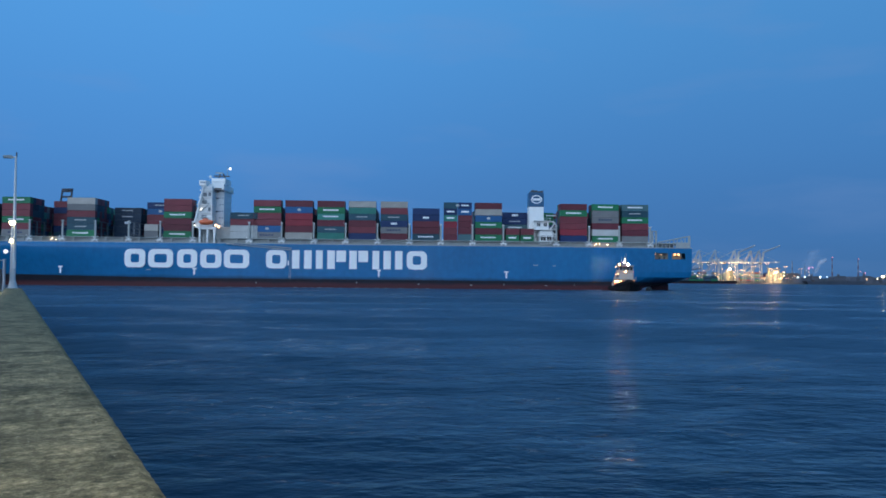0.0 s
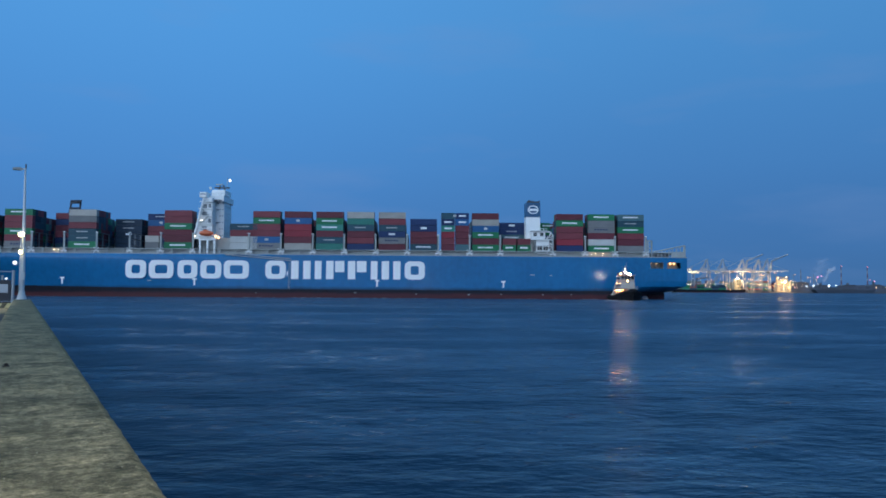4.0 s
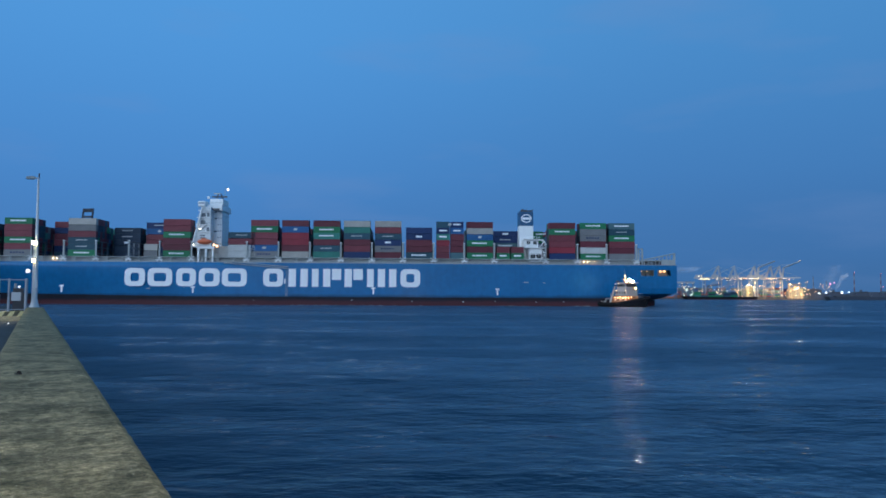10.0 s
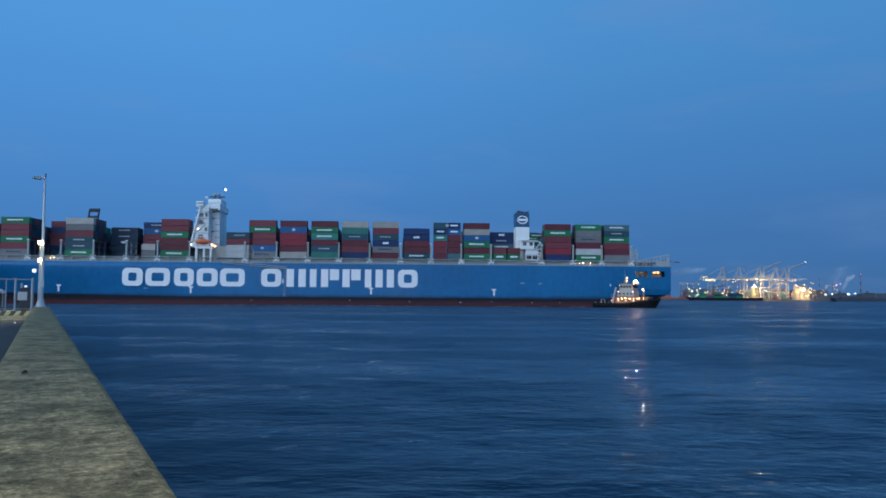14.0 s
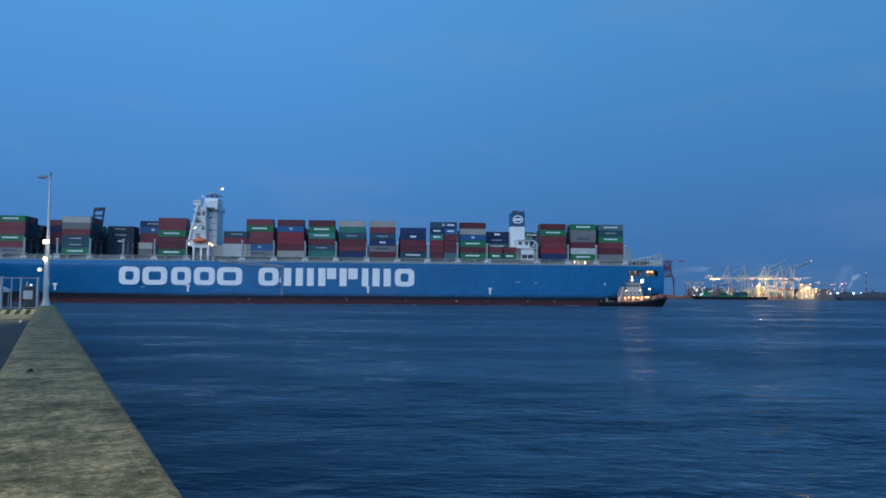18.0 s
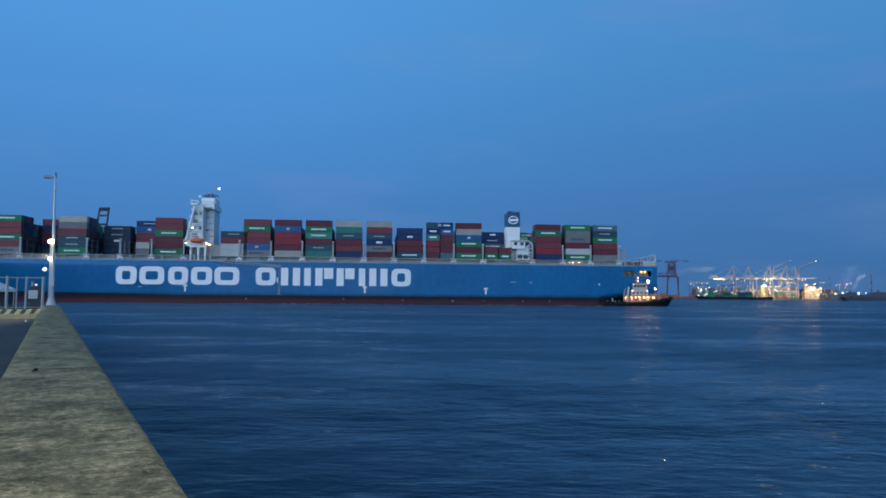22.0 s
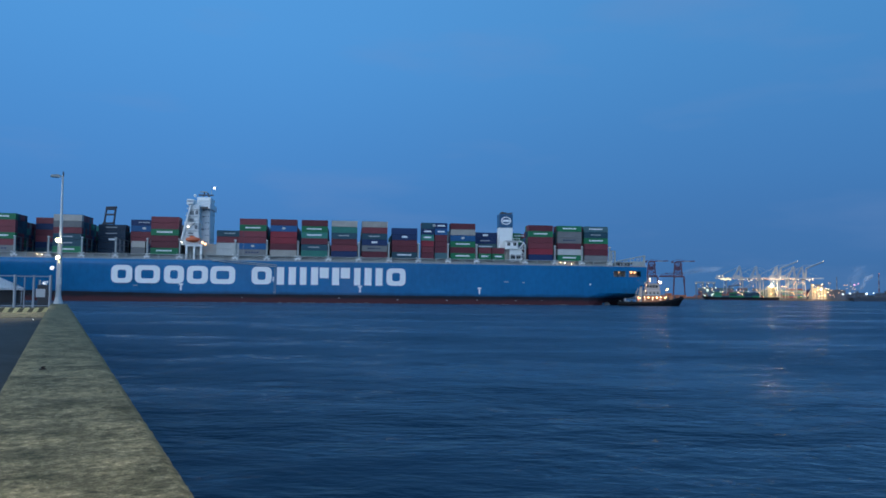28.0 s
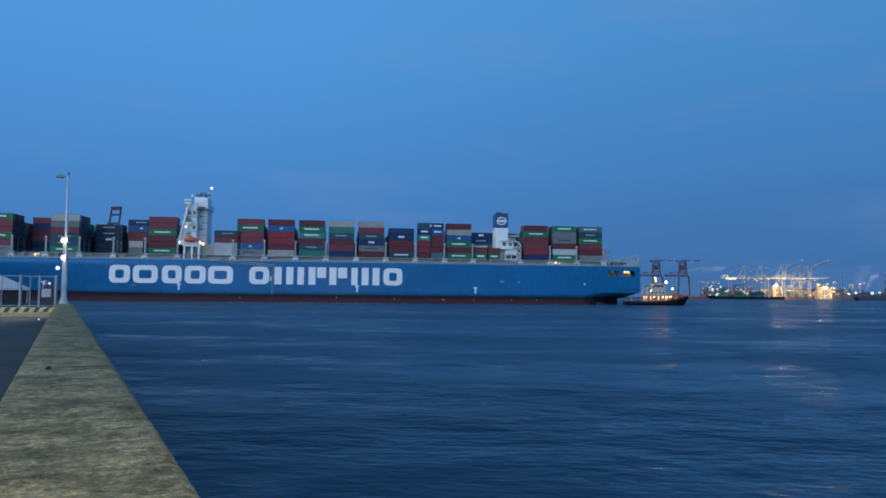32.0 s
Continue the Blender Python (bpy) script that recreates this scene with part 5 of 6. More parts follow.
SHORE = mat("quay_ground", (0.09, 0.09, 0.095), 0.9, vary=0.25, scale=0.02)
BARGE = mat("barge_navy", (0.035, 0.045, 0.065), 0.7, vary=0.2, scale=0.05)
SHED = mat("shed_grey", (0.075, 0.085, 0.11), 0.8, vary=0.2, scale=0.03)
CREAM = mat("cream_cladding", (0.42, 0.37, 0.28), 0.7, vary=0.1, scale=0.04)
RUST_BOX = mat("rust_orange_box", (0.34, 0.10, 0.045), 0.6, vary=0.2, scale=0.1, rand=0.6)
FAR_WARM = lamp_mat("yard_lamp_warm", (1.0, 0.50, 0.12), 4.0)
FAR_WHITE = lamp_mat("yard_lamp_white", (1.0, 0.76, 0.40), 5.0)
FAR_GREEN = lamp_mat("yard_lamp_green", (0.72, 1.0, 0.74), 1.6)
CLUSTER = lamp_mat("cluster_lamp", (1.0, 0.80, 0.26), 1.5)
FAR_RED = lamp_mat("warning_lamp_red", (1.0, 0.14, 0.16), 1.6)
FAR_PINK = lamp_mat("beacon_lamp_pink", (1.0, 0.16, 0.42), 1.3)
FAR_BLUE = lamp_mat("quay_lamp_blue", (0.55, 0.75, 1.0), 2)
FAR_COLD = lamp_mat("yard_lamp_cold", (0.72, 0.88, 1.0), 3.2)


def lights(parent, name, m, pts, r=0.9, label=""):
    for p in pts:
        part(name, ball(bmesh.new(), p, r, seg=8), m, parent, label)


BEAM_LAMP = lamp_mat("quay_beam_lamp", (1.0, 0.92, 0.82), 1000)


def sts_crane(at, boom_up, m=CRANE_WHITE, lit=True, seed=0):
    """A ship-to-shore gantry crane; local x points along the boom over the water."""
    t = thing("quay_crane", "pale steel container gantry crane, boom " + ("raised" if boom_up else "lowered") + ", lit with lamps", "crane", group="container gantry cranes", at=at)
    for x in (-15, 15):
        for y in (-9, 9):
            lg = part("leg", rods(0.75, ((x, y, 0), (x * 0.95, y * 0.8, 38)), seg=6), m, t)
            part("bogie", boxes((x - 1.2, x + 1.2, y - 4, y + 4, 0, 2.4)), DARK, lg)
        part("sill_beam", boxes((x - 0.8, x + 0.8, -9, 9, 13, 15)), m, t)
        part("portal_beam", boxes((x * 0.95 - 0.8, x * 0.95 + 0.8, -8, 8, 37, 39.2)), m, t)
    for y in (-8.2, 8.2):
        part("brace", rods(0.6, ((-15, y, 14), (15, y, 38)), ((-15, y, 14.5), (15, y, 14.5)), seg=6), m, t)
    part("girder", boxes((-32, 16, -3.2, 3.2, 38.8, 41.4)), m, t)
    part("machinery_house", boxes((-29, -17, -4, 4, 41.4, 46)), m, t)
    part("apex_frame", rods(0.95, ((15, -6, 39), (12, -1, 63)), ((15, 6, 39), (12, 1, 63)), ((2, -6, 40), (11, -1, 62)), ((2, 6, 40), (11, 1, 62)), ((12, -1.4, 63), (12, 1.4, 63)), seg=6), m, t)
    part("back_stay", rods(0.22, ((12, -1, 63), (-28, -3, 42)), ((12, 1, 63), (-28, 3, 42)), seg=5), m, t)
    if boom_up:
        part("inner_boom", rods(0.9, ((17, -3, 40), (19, -3, 60)), ((17, 3, 40), (19, 3, 60)), ((18, -3, 50), (18, 3, 50)), seg=6), m, t, "inner boom folded upright")
        bm = rods(1.0, ((19, -3, 60), (47, -2, 72)), ((19, 3, 60), (47, 2, 72)), seg=6)
        for i in range(1, 9):
            p = (19 + 28 * i / 8, 60 + 12 * i / 8)
            rod(bm, (p[0], -2.8, p[1]), (p[0], 2.8, p[1]), 0.4, seg=5)
        part("outer_boom", bm, m, t, "outer boom folded over the apex")
        part("fore_stay", rods(0.3, ((12, -1, 65), (36, -3, 66)), ((12, 1, 65), (36, 3, 66)), seg=5), m, t)
        lights(t, "boom_tip_light", FAR_WHITE, [(47, 0, 72.6)], 0.5)
    else:
        bm = boxes((16, 62, -3.2, -2.0, 38.8, 41.0), (16, 62, 2.0, 3.2, 38.8, 41.0))
        for i in range(9):
            box(bm, 18 + i * 5.3, 18.8 + i * 5.3, -2, 2, 39, 39.8)
        part("boom", bm, m, t, "lowered twin-girder boom")
        part("fore_stay", rods(0.22, ((12, -1, 63), (34, -2.6, 41)), ((12, 1, 63), (58, 2.6, 41)), seg=5), m, t)
        part("trolley", boxes((26, 31, -3, 3, 36, 38.8)), DARK, t)
        part("spreader_cable", rods(0.12, ((27, 0, 36), (27, 0, 20)), ((30, 0, 36), (30, 0, 20)), seg=4), DARK, t)
    if lit:
        rng = random.Random(seed)
        pts = [(x, -3.6, 38.0) for x in (-26, -14, -2, 8, 16)] + ([] if boom_up else [(26, -3.6, 38), (38, -3.6, 38), (50, -3.6, 38)])
        for p in pts:
            lights(t, "girder_light", rng.choice((FAR_WARM, FAR_WHITE, FAR_WHITE)), [(p[0] + rng.uniform(-3, 3), p[1], p[2]), (p[0] + rng.uniform(3, 7), p[1], p[2] + rng.uniform(-1, 1))], rng.uniform(0.26, 0.5))
        lights(t, "leg_light", FAR_WARM, [(-15, -9.8, 10 + rng.uniform(0, 6)), (15, -9.8, 8 + rng.uniform(0, 14)), (15, -9.8, 30)], 0.5)
    return t


def ground_far():
    bm = boxes((-2600, 2900, FAR + 12, FAR + 900, -3, 2.6))
    tagged(part("far_quay", bm, SHORE), "dark far quay of the container terminal", "quay", kind="structure")


def far_crane_behind():
    t = sts_crane(pose(-302, 625, -1.0, 0, 0, -100), True, BARGE, False)
    tagged(t, "slate-grey quay crane rising behind the stacked containers", "crane")
    for c in list(t.children):
        if c.name.split(".")[0] in ("inner_boom", "outer_boom", "fore_stay", "boom_tip_light"):
            for g in list(c.children):
                bpy.data.objects.remove(g)
            bpy.data.objects.remove(c)
    part("head_frame", rods(0.85, ((6, -8.0, 40), (6, -2.8, 77)), ((6, 2.2, 40), (6, 6.0, 77)), ((6, -3.2, 77.2), (6, 6.6, 77.2)), ((6, -3.2, 75.6), (6, 6.2, 75.6)), ((6, -3.9, 71), (6, 5.6, 71)), ((6, -5, 63.5), (6, 5, 63.5)), ((6, -6.0, 57), (6, 4.4, 57)), ((6, -5.5, 60), (6, 4.6, 57)), seg=6), BARGE, t, "slate steel head frame")
    bm = boxes((-420, -200, 590, 720, -3, 2.6))
    tagged(part("inner_quay", bm, SHORE), "dark quay behind the ship", "quay", kind="structure")


def red_crane(at):
    t = thing("red_harbour_crane", "red gantry crane with red and white level boom", "crane", group="red harbour cranes", at=at)
    for x, r in ((-9, 1.1), (13, 0.7)):
        for y in (-7, 7):
            part("leg", rods(r, ((x, y, 0), (x * 0.75, y * 0.6, 42)), seg=6), CRANE_HAZED_RED, t)
    part("portal_beam", boxes((-9, 11, -6, 6, 39, 42)), CRANE_HAZED_RED, t)
    part("girder", boxes((-34, 8, -2, 2, 39.5, 42.5)), CRANE_HAZED_RED, t, "long low girder of the portal")
    part("girder_truss", rods(0.5, ((-33, 0, 42.5), (-22, 0, 47)), ((-22, 0, 47), (-8, 0, 47)), ((-22, 0, 42.5), (-22, 0, 47)), ((-22, 0, 47), (-14, 0, 42.5)), ((-14, 0, 42.5), (-8, 0, 47)), seg=5), CRANE_HAZED_RED, t)
    for x in (-7.5, 7.5):
        part("tower_leg", rods(1.25, ((x, -3, 42), (x * 0.72, -2, 68)), ((x, 3, 42), (x * 0.72, 2, 68)), seg=6), CRANE_HAZED_RED, t)
    lat = bmesh.new()
    for k in range(4):
        z0, z1 = 42 + k * 6.4, 48.4 + k * 6.4
        w0, w1 = 7.5 - 0.08 * (z0 - 42), 7.5 - 0.08 * (z1 - 42)
        rod(lat, (-w0, -3, z0), (w1, -2.8, z1), 0.6, seg=5)
        rod(lat, (w0, -3, z0), (-w1, -2.8, z1), 0.6, seg=5)
        rod(lat, (-w1, -2.8, z1), (w1, -2.8, z1), 0.6, seg=5)
    part("lattice", lat, CRANE_HAZED_RED, t)
    part("machinery_house", boxes((-7, 4, -3, 3, 52, 60), bevel=0.3), CRANE_HAZED_RED, t)
    part("cab", boxes((4, 8, -2.5, 2.5, 61, 64.5), bevel=0.2), CRANE_HAZED_RED, t)
    part("stair_tower", boxes((11, 12.6, -5, -3.4, 2, 39)), CRANE_HAZED_RED, t)
    for i in range(7):
        x = -4 + i * 5.0
        part("boom_section", boxes((x, x + 5.0, -1.2, 1.2, 68.2 + i * 0.12, 70.0 + i * 0.12)), HAZED_WHITE if i in (3, 4) else CRANE_HAZED_RED, t)
    part("counterweight", boxes((-12, -8, -2, 2, 66.5, 70)), CRANE_HAZED_RED, t)
    part("stay", rods(0.3, ((0, 0, 73), (-10, 0, 70)), ((0, 0, 73), (20, 0, 70.3)), ((0, 0, 69), (0, 0, 73.4)), seg=5), CRANE_HAZED_RED, t)
    lights(t, "warning_light", FAR_RED, [(-12, -7, 45)], 0.4)


def moored_ship():
    t = thing("moored_ship", "dark moored container feeder with green deck cargo and lit bridge", "ship", at=pose(490, FAR - 20, 0))
    bm = bmesh.new()
    prism(bm, [(-66, 6.6), (-58, 0), (-58, -2), (60, -2), (62, 0), (64, 6.0), (40, 5.0), (-40, 5.0)], -10, 10)
    part("hull", bm, TUG_BLACK, t, "dark hull")
    part("boot_topping", boxes((-57, 60, -10.1, 10.1, -1, 1.0)), HULL_RED, t)
    rng = random.Random(7)
    for i in range(6):
        for k in range(rng.choice((1, 2, 3, 3))):
            ob = new("shipping_container", box_mesh(12.19, rng.choice("gdtkgmgs")))
            ob.parent = t
            ob.matrix_basis = pose(-48 + i * 13, -9, 5.0 + k * 2.79)
    h = part("bridge_house", boxes((50, 57, -7, 7, 5, 21.6), bevel=0.2), CREAM, t, "cream floodlit bridge house of stacked decks")
    for i in range(6):
        z = 7.6 + i * 2.8
        part("deck_edge", boxes((49.2 + 0.15 * i, 58 - 0.15 * i, -8.6, -6.9, z, z + 0.35)), DARK, h)
        for k in range(4):
            part("window", boxes((50.5 + k * 1.6, 51.4 + k * 1.6, -7.06, -6.94, z + 1.1, z + 2.0)), GLASS_DARK, h)
    part("wheelhouse", boxes((51, 56, -9.5, 9.5, 21.6, 24.4), bevel=0.2), CREAM, h)
    part("wheelhouse_window", boxes((51.3, 55.7, -9.56, -9.44, 22.6, 23.7)), GLASS_DARK, h)
    part("mast", rods(0.35, ((53, 0, 24.4), (53.5, 0, 36)), ((51.5, 0, 31), (55.5, 0, 31)), seg=6), CREAM, h)
    part("funnel", boxes((42, 46, -3, 3, 5, 19), bevel=0.3), SHED, t)
    part("crane_post", rods(1.0, ((-20, 0, 5), (-20, 0, 26)), ((-20, 0, 24), (2, 0, 27))), SHED, t)
    pts = [(49, -9.2, 27), (57.5, -9.2, 16), (50, -9.2, 12), (57.5, -9.2, 22), (-54, -10.4, 10), (-35, -10.4, 14.5), (-8, -10.4, 13), (10, -10.4, 15), (28, -10.4, 13), (46, -9, 24), (54, -9, 34), (58, -9, 19)]
    for i, p in enumerate(pts):
        lights(t, "deck_light", (FAR_WHITE, FAR_GREEN, FAR_WARM)[i % 3], [p], 0.6)


def yard():
    rng = random.Random(21)
    # stacks of orange-lit boxes on the far quay
    for i in range(15):
        for k in range(rng.choice((1, 2, 3))):
            ob = new("shipping_container", box_mesh(12.19, "r"))
            ob.data = ob.data.copy()
            ob.data.materials[0] = RUST_BOX
            ob.matrix_basis = pose(318 + i * 13.2, FAR + 26, 2.6 + k * 2.79)
            tagged(ob, "rust orange container stacked on the far quay", "container", group="far quay containers")
    # two lit roofed straddle carriers
    for x in (430, 450):
        t = thing("straddle_carrier", "pale roofed straddle carrier under yard lights", "straddle carrier", group="straddle carriers", at=pose(x, FAR + 16, 2.6))
        part("roof", boxes((-8, 8, -3, 3, 27, 30), bevel=0.4), CRANE_WHITE, t)
        for dx in (-6, 6):
            for dy in (-2.5, 2.5):
                part("leg", rods(0.6, ((dx, dy, 0), (dx, dy, 27)), seg=6), CRANE_BLUE, t)
        lights(t, "lamp", FAR_WHITE, [(-5, -3.3, 26.6), (5, -3.3, 26.6)], 0.4)
    # floodlit cream store
    t = thing("silo_block", "cream grain silos and store lit by floodlights", "silo", at=pose(655, FAR + 40, 2.6))
    for i, (x, r, h) in enumerate(((-10.5, 2.9, 21), (-4.4, 2.9, 23.5), (1.7, 2.9, 22.5), (7.8, 2.9, 18))):
        s = part("silo", rods(r, ((x, -8, 0), (x, -8, h)), seg=16), CREAM, t)
        part("silo_cap", rods(0.7, ((x, -8, h), (x, -8, h + 1.6)), seg=8), SHED, s)
        for z in range(4, int(h), 5):
            part("hoop", rods(r + 0.12, ((x, -8, z), (x, -8, z + 0.4)), seg=16), SHED, s)
    part("gallery", boxes((-13, 6, -9.5, -6.5, 24.6, 27), bevel=0.1), SHED, t, "dark conveyor gallery over the silos")
    part("wall", boxes((-12, 13, -4, 12, 0, 15)), CREAM, t)
    part("stair_tower", boxes((-16.4, -14, -9, -5, 0, 28)), CREAM, t)
    for i in range(9):
        part("landing", boxes((-17, -13.6, -9.6, -9, 2 + i * 3, 2.3 + i * 3)), DARK, t)
    for p, r in (((-8, -12, 17), 0.9), ((-1, -12, 20), 0.7), ((4.7, -12, 8), 0.8), ((-14, -10, 26), 0.7), ((-6, -12, 5), 0.8), ((11, -12, 13), 1.0), ((12, -11, 19), 0.8), ((1, -10, 27.6), 0.7)):
        lights(t, "work_lamp", FAR_WHITE, [p], r)
    # floodlight masts
    for x, z in ((468, 40), (520, 32), (566, 36), (604, 30), (628, 34), (662, 30), (690, 26)):
        t = thing("floodlight_mast", "tall yard floodlight mast with glowing lamps", "lamp post", group="yard floodlight masts", at=pose(x, FAR + 14, 2.6))
        part("pole", rods(0.4, ((0, 0, 0), (0, 0, z)), seg=6), CRANE_BLUE, t)
        part("crossbar", boxes((-3, 3, -0.3, 0.3, z - 0.4, z + 0.4)), CRANE_BLUE, t)
        lights(t, "lamp", FAR_WHITE if x < 600 else FAR_WARM, [(-2.4, -0.5, z), (2.4, -0.5, z)], 0.5)
    t = thing("lamp_cluster", "cluster of greenish white work lamps on a rig", "lamp", at=pose(452, FAR + 13, 2.6))
    for i in range(20):
        lights(t, "lamp", FAR_GREEN if i % 3 else FAR_WHITE, [(rng.uniform(-14, 16), 0, rng.uniform(2, 20))], rng.uniform(0.5, 1.25))
    part("frame", rods(0.4, *[((x, 0.8, 0), (x, 0.8, 18)) for x in (-14, -4, 6, 16)], *[((-14, 0.8, z), (16, 0.8, z)) for z in (6, 12, 18)], seg=5), CRANE_BLUE, t)
    t = thing("lamp_cluster", "cluster of bright yellow work lamps on a gantry", "lamp", at=pose(471, FAR, 36))
    for i in range(6):
        lights(t, "lamp", CLUSTER, [(-7 + i * 3.1, 0, 1.0 + 0.9 * math.sin(i * 2.1))], 1.5)
    part("bar", boxes((-8, 10, 0.2, 0.8, 0, 0.6), (0, 1, 0.2, 0.8, -33.4, 0)), CRANE_BLUE, t)
    # two strong hooded floodlights, turned to fit the camera's view
    for x, z in ((558, 24), (645, 18)):
        t = thing("floodlight_mast", "tall yard floodlight mast with one strong lamp", "lamp post", group="yard floodlight masts", at=pose(x, FAR + 13, 2.6))
        part("pole", rods(0.4, ((0, 0, 0), (0, 0, z)), seg=6), CRANE_BLUE, t)
        h = part("lamp_hood", lamp_drum(0.8, 1.6), DARK, t, "dark hood round the lamp")
        h.matrix_basis = pose(0, -0.6, z, 0, 0, -112)
        part("lens", rods(0.5, ((0.1, 0, 0), (0.16, 0, 0)), seg=14), BEAM_LAMP, h)
    # small lamps along the quay edge
    for i in range(120):
        x = 425 + i * 2.4 + rng.uniform(-2, 2)
        t = thing("yard_lamp", "small glowing quay lamp on a post", "lamp", group="small quay lamps", at=pose(x, FAR + 13 + rng.uniform(0, 8), 2.6))
        h = rng.uniform(3, 24)
        part("post", rods(0.15, ((0, 0, 0), (0, 0, h)), seg=5), CRANE_BLUE, t)
        part("lamp", ball(bmesh.new(), (0, -0.2, h), rng.uniform(0.22, 0.5), seg=8), rng.choice((FAR_WARM, FAR_WARM, FAR_WARM, FAR_WHITE, FAR_GREEN)), t)


def chimney(x, z, y=0, red=True):
    t = thing("striped_chimney", "tall industrial chimney banded red and white", "chimney", group="industrial chimneys", at=pose(x, FAR + 160 + y, 2.6))
    k = 1.0
    n = 7
    for i in range(n):
        a, b = z * k * i / n, z * k * (i + 1) / n
        bm = bmesh.new()
        rod(bm, (0, 0, a), (0, 0, b), 1.6 - 0.8 * i / n, 1.6 - 0.8 * (i + 1) / n, seg=12)
        part("band", bm, (HAZED_RED if red else CRANE_BLUE) if i % 2 == 0 else HAZED_WHITE, t)
    if red:
        lights(t, "warning_light", FAR_RED, [(0, -1.8, z * k - 0.5)], 0.7)


def industry():
    rng = random.Random(9)
    x = 668
    while x < 1010:
        w = rng.uniform(14, 34)
        h = rng.uniform(7, 17)
        t = thing("industrial_shed", "dark low industrial shed on the far shore", "building", group="far industrial sheds", at=pose(x + w / 2, FAR + rng.uniform(60, 120), 2.6))
        part("wall", boxes((-w / 2, w / 2, -10, 10, 0, h)), SHED, t)
        bm = bmesh.new()
        prism(bm, [(-w / 2 - 0.6, h), (w / 2 + 0.6, h), (w / 4, h + 2.4), (-w / 4, h + 2.4)], -10.4, 10.4)
        part("roof", bm, DARK, t)
        if rng.random() < 0.5:
            part("vent", boxes((-2, 1, -3, 0, h + 2.3, h + 5 + rng.uniform(0, 4))), SHED, t)
        x += w * rng.uniform(0.8, 1.2)
    for x, z, r, m in ((666, 8, 0.8, FAR_RED), (688, 10, 1.3, FAR_COLD), (701, 11, 1.5, FAR_COLD), (730, 11, 1.8, FAR_COLD), (743, 12, 0.9, FAR_COLD), (790, 5, 0.9, FAR_BLUE), (709, 27, 1.6, FAR_PINK), (716, 29, 1.1, FAR_PINK), (815, 20, 1.0, FAR_PINK), (848, 13, 2.6, FAR_WHITE), (838, 9, 1.3, FAR_WHITE), (856, 17, 1.6, FAR_WHITE), (862, 8, 1.8, FAR_WARM), (806, 22, 0.7, FAR_RED), (818, 8, 0.9, FAR_WARM)):
        t = thing("yard_lamp", "glowing lamp on a post at the far shore", "lamp", group="small quay lamps", at=pose(x, FAR + 20, 2.6))
        part("post", rods(0.2, ((0, 0, 0), (0, 0, z)), seg=5), CRANE_BLUE, t)
        part("lamp", ball(bmesh.new(), (0, -0.3, z), r, seg=10), m, t)
    t = thing("moored_barge", "long dark moored bulk barge", "barge", at=pose(740, FAR - 10, 0))
    bm = bmesh.new()
    prism(bm, [(-56, 6.5), (-50, 0), (-50, -2), (44, -2), (50, 0), (53, 7.5), (36, 6.4), (-40, 5.4)], -8, 8)
    part("hull", bm, BARGE, t)
    part("deckhouse", boxes((24, 38, -5, 5, 6, 15), bevel=0.3), SHED, t)
    part("hatch", boxes((-40, 18, -6, 6, 5.4, 8)), DARK, t)
    chimney(748, 45, 0, False)
    chimney(831, 53)
    chimney(885, 51)
    chimney(790, 36, 30, False)


def wooded_bank():
    """A low dark bank behind the works, with an uneven crest."""
    bm = bmesh.new()
    rows = []
    for i in range(150):
        x = 640 + i * 9.0
        h = (15 + 5 * noise.noise((x * 0.008, 1.7, 0)) + 3.5 * noise.noise((x * 0.05, 4.2, 0)) + 2.0 * noise.noise((x * 0.21, 8.8, 0))) * min(1.0, 0.25 + i / 16)
        rows.append([bm.verts.new((x, FAR + 240 + dy, z)) for dy, z in ((0, 2.6), (9, h * 0.62), (22, h), (60, h * 0.9), (110, 2.6))])
    for a, b in zip(rows, rows[1:]):
        for k in range(4):
            bm.faces.new((a[k], b[k], b[k + 1], a[k + 1]))
    bmesh.ops.recalc_face_normals(bm, faces=bm.faces)
    tagged(part("wooded_bank", bm, mat("dark_foliage_bank", (0.045, 0.055, 0.06), 0.95, vary=0.4, scale=0.05)), "dark wooded bank behind the far works", "bank", kind="structure")


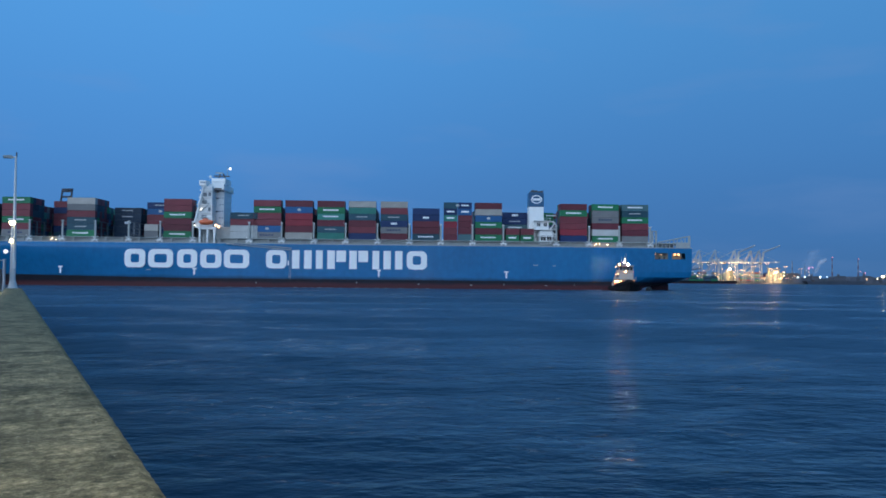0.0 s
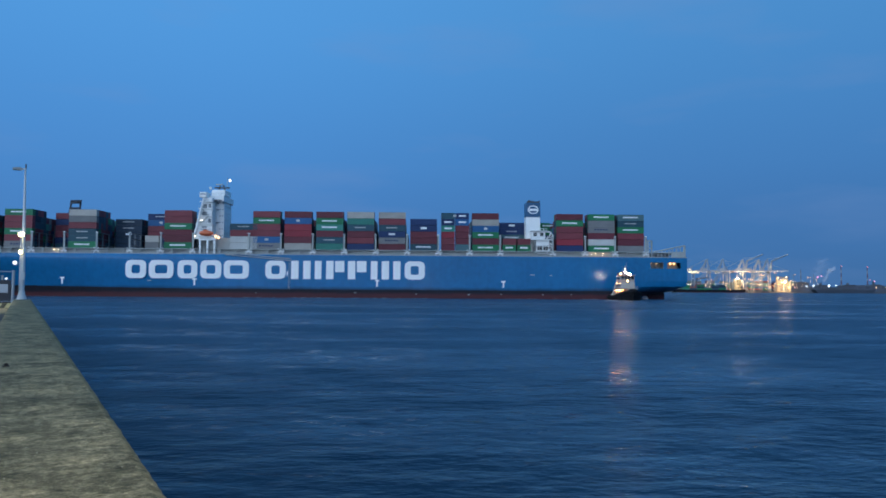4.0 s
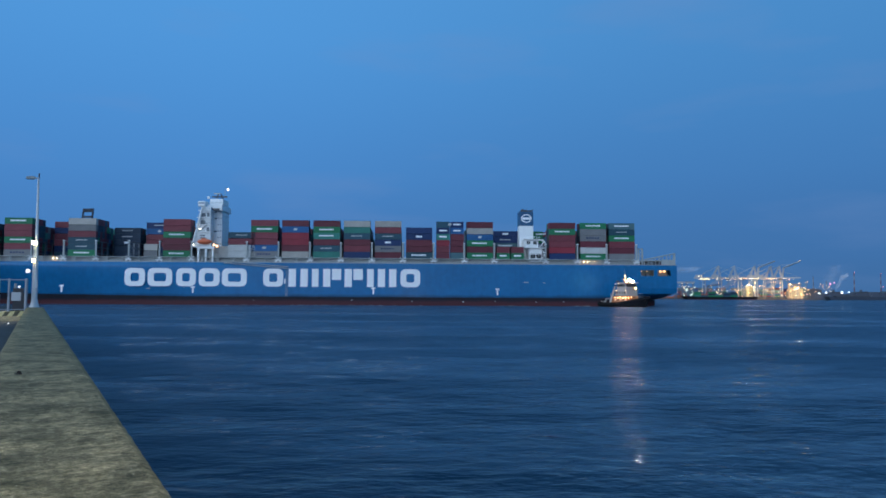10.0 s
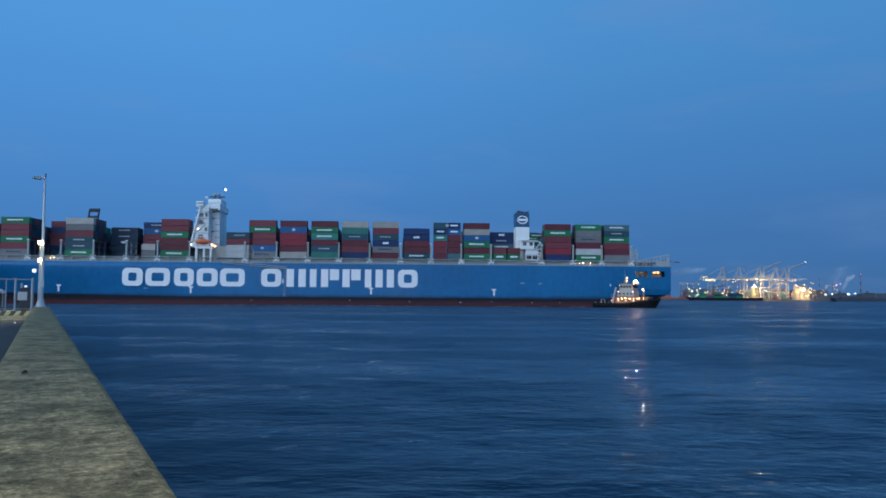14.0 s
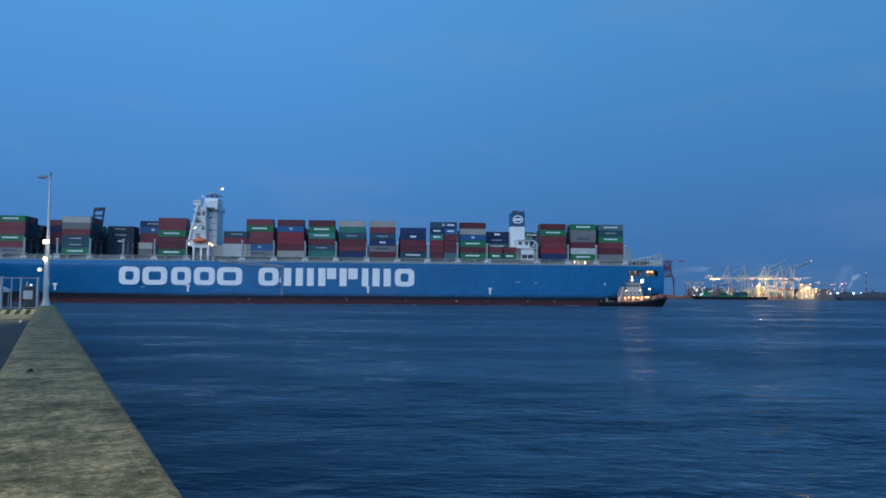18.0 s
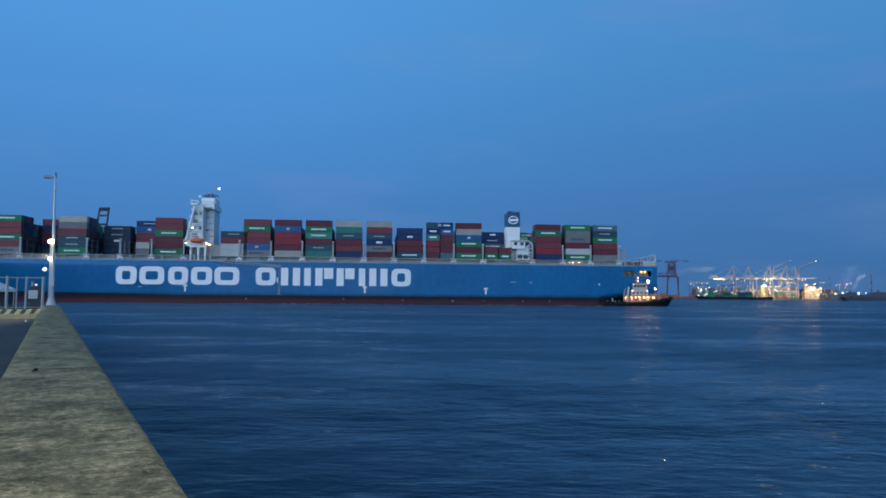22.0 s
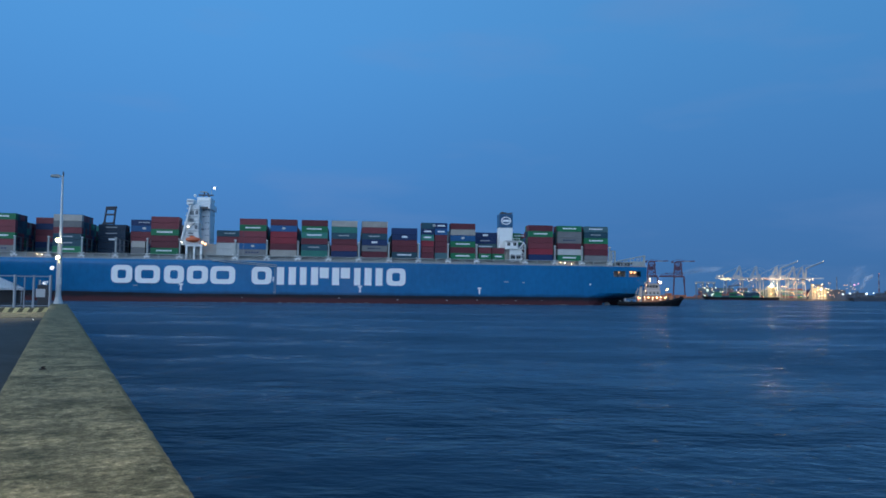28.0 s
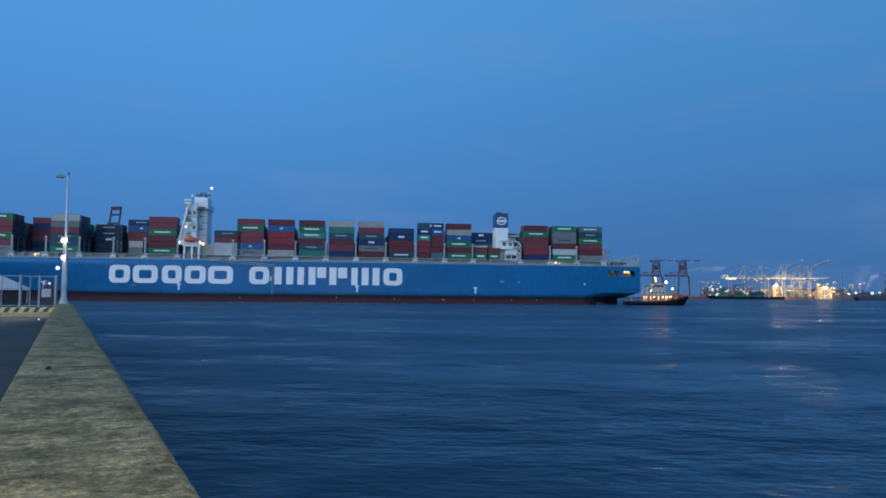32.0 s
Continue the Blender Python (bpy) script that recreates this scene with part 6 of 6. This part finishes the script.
def smoke(x, y, z, rise, lean, r0, r1, seed, alpha, label):
    """Three ragged sheaths of thin steam, one inside the other, drifting off as they rise."""
    m = bpy.data.materials.new("steam")
    m.use_nodes = True
    nt = m.node_tree
    b = nt.nodes["Principled BSDF"]
    b.inputs["Base Color"].default_value = (0.75, 0.75, 0.78, 1)
    b.inputs["Roughness"].default_value, b.inputs["Specular IOR Level"].default_value = 1.0, 0
    co = nt.nodes.new("ShaderNodeTexCoord")
    tx = nt.nodes.new("ShaderNodeTexNoise")
    tx.inputs["Scale"].default_value, tx.inputs["Detail"].default_value = 1.1 / (r0 + r1), 4
    mr = nt.nodes.new("ShaderNodeMapRange")
    mr.inputs["From Min"].default_value, mr.inputs["From Max"].default_value = 0.38, 0.66
    mr.inputs["To Max"].default_value = alpha
    nt.links.new(co.outputs["Object"], tx.inputs["Vector"])
    nt.links.new(tx.outputs[0], mr.inputs["Value"])
    nt.links.new(mr.outputs[0], b.inputs["Alpha"])
    bm = bmesh.new()
    seg, rings = 20, 22
    for k, share in enumerate((1.0, 0.72, 0.42)):
        loops = []
        for i in range(rings):
            u = i / (rings - 1)
            r = share * (r0 + (r1 - r0) * u ** 0.8) * min(1.0, 6 * u + 0.3) * min(1.0, 5 * (1.0 - u) + 0.02)
            cx, cz = lean * u ** 1.4, rise * u
            loop = []
            for q in range(seg):
                a = 2 * math.pi * q / seg
                w = r * (1 + 0.55 * noise.noise((math.cos(a) * 1.3 + seed, math.sin(a) * 1.3 + k, u * 5)))
                loop.append(bm.verts.new((cx + w * math.cos(a), w * math.sin(a), cz + 0.35 * w * math.sin(a + u * 7))))
            loops.append(loop)
        for p, q in zip(loops, loops[1:]):
            for h in range(seg):
                bm.faces.new((p[h], p[(h + 1) % seg], q[(h + 1) % seg], q[h]))
    for f in bm.faces:
        f.smooth = True
    ob = part("steam_plume", bm, m)
    ob.matrix_basis = pose(x, y, z)
    return tagged(ob, label, "steam", kind="stuff")


ground_far()
for i, (cx, up) in enumerate(((507, 0), (537, 0), (574, 1), (604, 0), (620, 1))):
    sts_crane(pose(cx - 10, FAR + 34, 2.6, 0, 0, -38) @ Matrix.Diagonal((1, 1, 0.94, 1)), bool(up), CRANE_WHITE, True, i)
far_crane_behind()
red_crane(pose(360, FAR + 80, 2.6, 0, 0, -12))
red_crane(pose(410, FAR + 80, 2.6, 0, 0, -12))
moored_ship()
yard()
industry()
wooded_bank()
smoke(806, FAR + 180, 22, 34, 24, 4.0, 7.0, 2, 0.14, "pale steam plume rising from the far works")
smoke(828, FAR + 260, 26, 50, 30, 11.0, 17.0, 6, 0.06, "wide faint steam cloud over the far works")
smoke(500, FAR + 420, 52, 24, 120, 12, 20, 3, 0.06, "faint bank of steam behind the terminal")


def yard_stacks():
    """Long rows of stacked boxes and low gear behind the cranes, too far to tell apart."""
    rng = random.Random(33)
    verts, faces = [], []

    def add(x, y, z, lx, ly, lz):
        n = len(verts)
        for dz in (0, lz):
            verts.extend([(x, y, z + dz), (x + lx, y, z + dz), (x + lx, y + ly, z + dz), (x, y + ly, z + dz)])
        faces.extend([[n + k for k in f] for f in ((3, 2, 1, 0), (4, 5, 6, 7), (0, 1, 5, 4), (1, 2, 6, 5), (2, 3, 7, 6), (3, 0, 4, 7))])

    for row, y in ((0, 60), (1, 90)):
        x = 455.0
        while x < 690:
            for k in range(rng.choice((4, 5, 6, 7, 7))):
                add(x + rng.uniform(-0.3, 0.3), FAR + y, 2.6 + k * 2.8, 12.0, 14, 2.72)
            x += 13.0
    me = bpy.data.meshes.new("container_yard")
    me.from_pydata(verts, [], faces)
    me.materials.append(YARD_MIX)
    tagged(new("container_yard", me), "dim rows of stacked containers behind the cranes", "container yard", kind="stuff")


YARD_MIX = mixed_box()
yard_stacks()
# unseen spots added off the quay edge, aimed inland to brighten the yard
for nm, x, z, e in (("yard_fill_a", 636, 30, 190000), ("yard_fill_b", 572, 24, 170000), ("yard_fill_c", 492, 26, 22000)):
    d = bpy.data.lights.new(nm, "SPOT")
    d.energy, d.color, d.shadow_soft_size, d.spot_size, d.spot_blend = e, (1.0, 0.60, 0.24), 1.5, radians(125), 0.5
    new(nm, d).matrix_basis = look((x, FAR - 4, z), (x + 4, FAR + 50, 12))
# unseen spot added over the water to brighten the moored ship's bridge house
d = bpy.data.lights.new("bridge_house_fill", "SPOT")
d.energy, d.color, d.shadow_soft_size, d.spot_size, d.spot_blend = 160000, (1.0, 0.74, 0.30), 1.0, radians(70), 0.5
new("bridge_house_fill", d).matrix_basis = look((521, FAR - 46, 26), (544, FAR - 20, 20))


def motions():
    walk(SHIP, [(t, pose(x, y, 0, 0, 0, math.degrees(a))) for t, x, y, a in SHIP_ROWS])
    walk(TUG, [(t, pose(x, y, 0, 0, 0, a)) for t, x, y, a in TUG_ROWS])
    walk(WATER_SHEET, [(0.0, pose(0, 0, 0)), (16.0, pose(5.5, -3.2, 0)), (32.0, pose(11.0, -6.4, 0))])


motions()
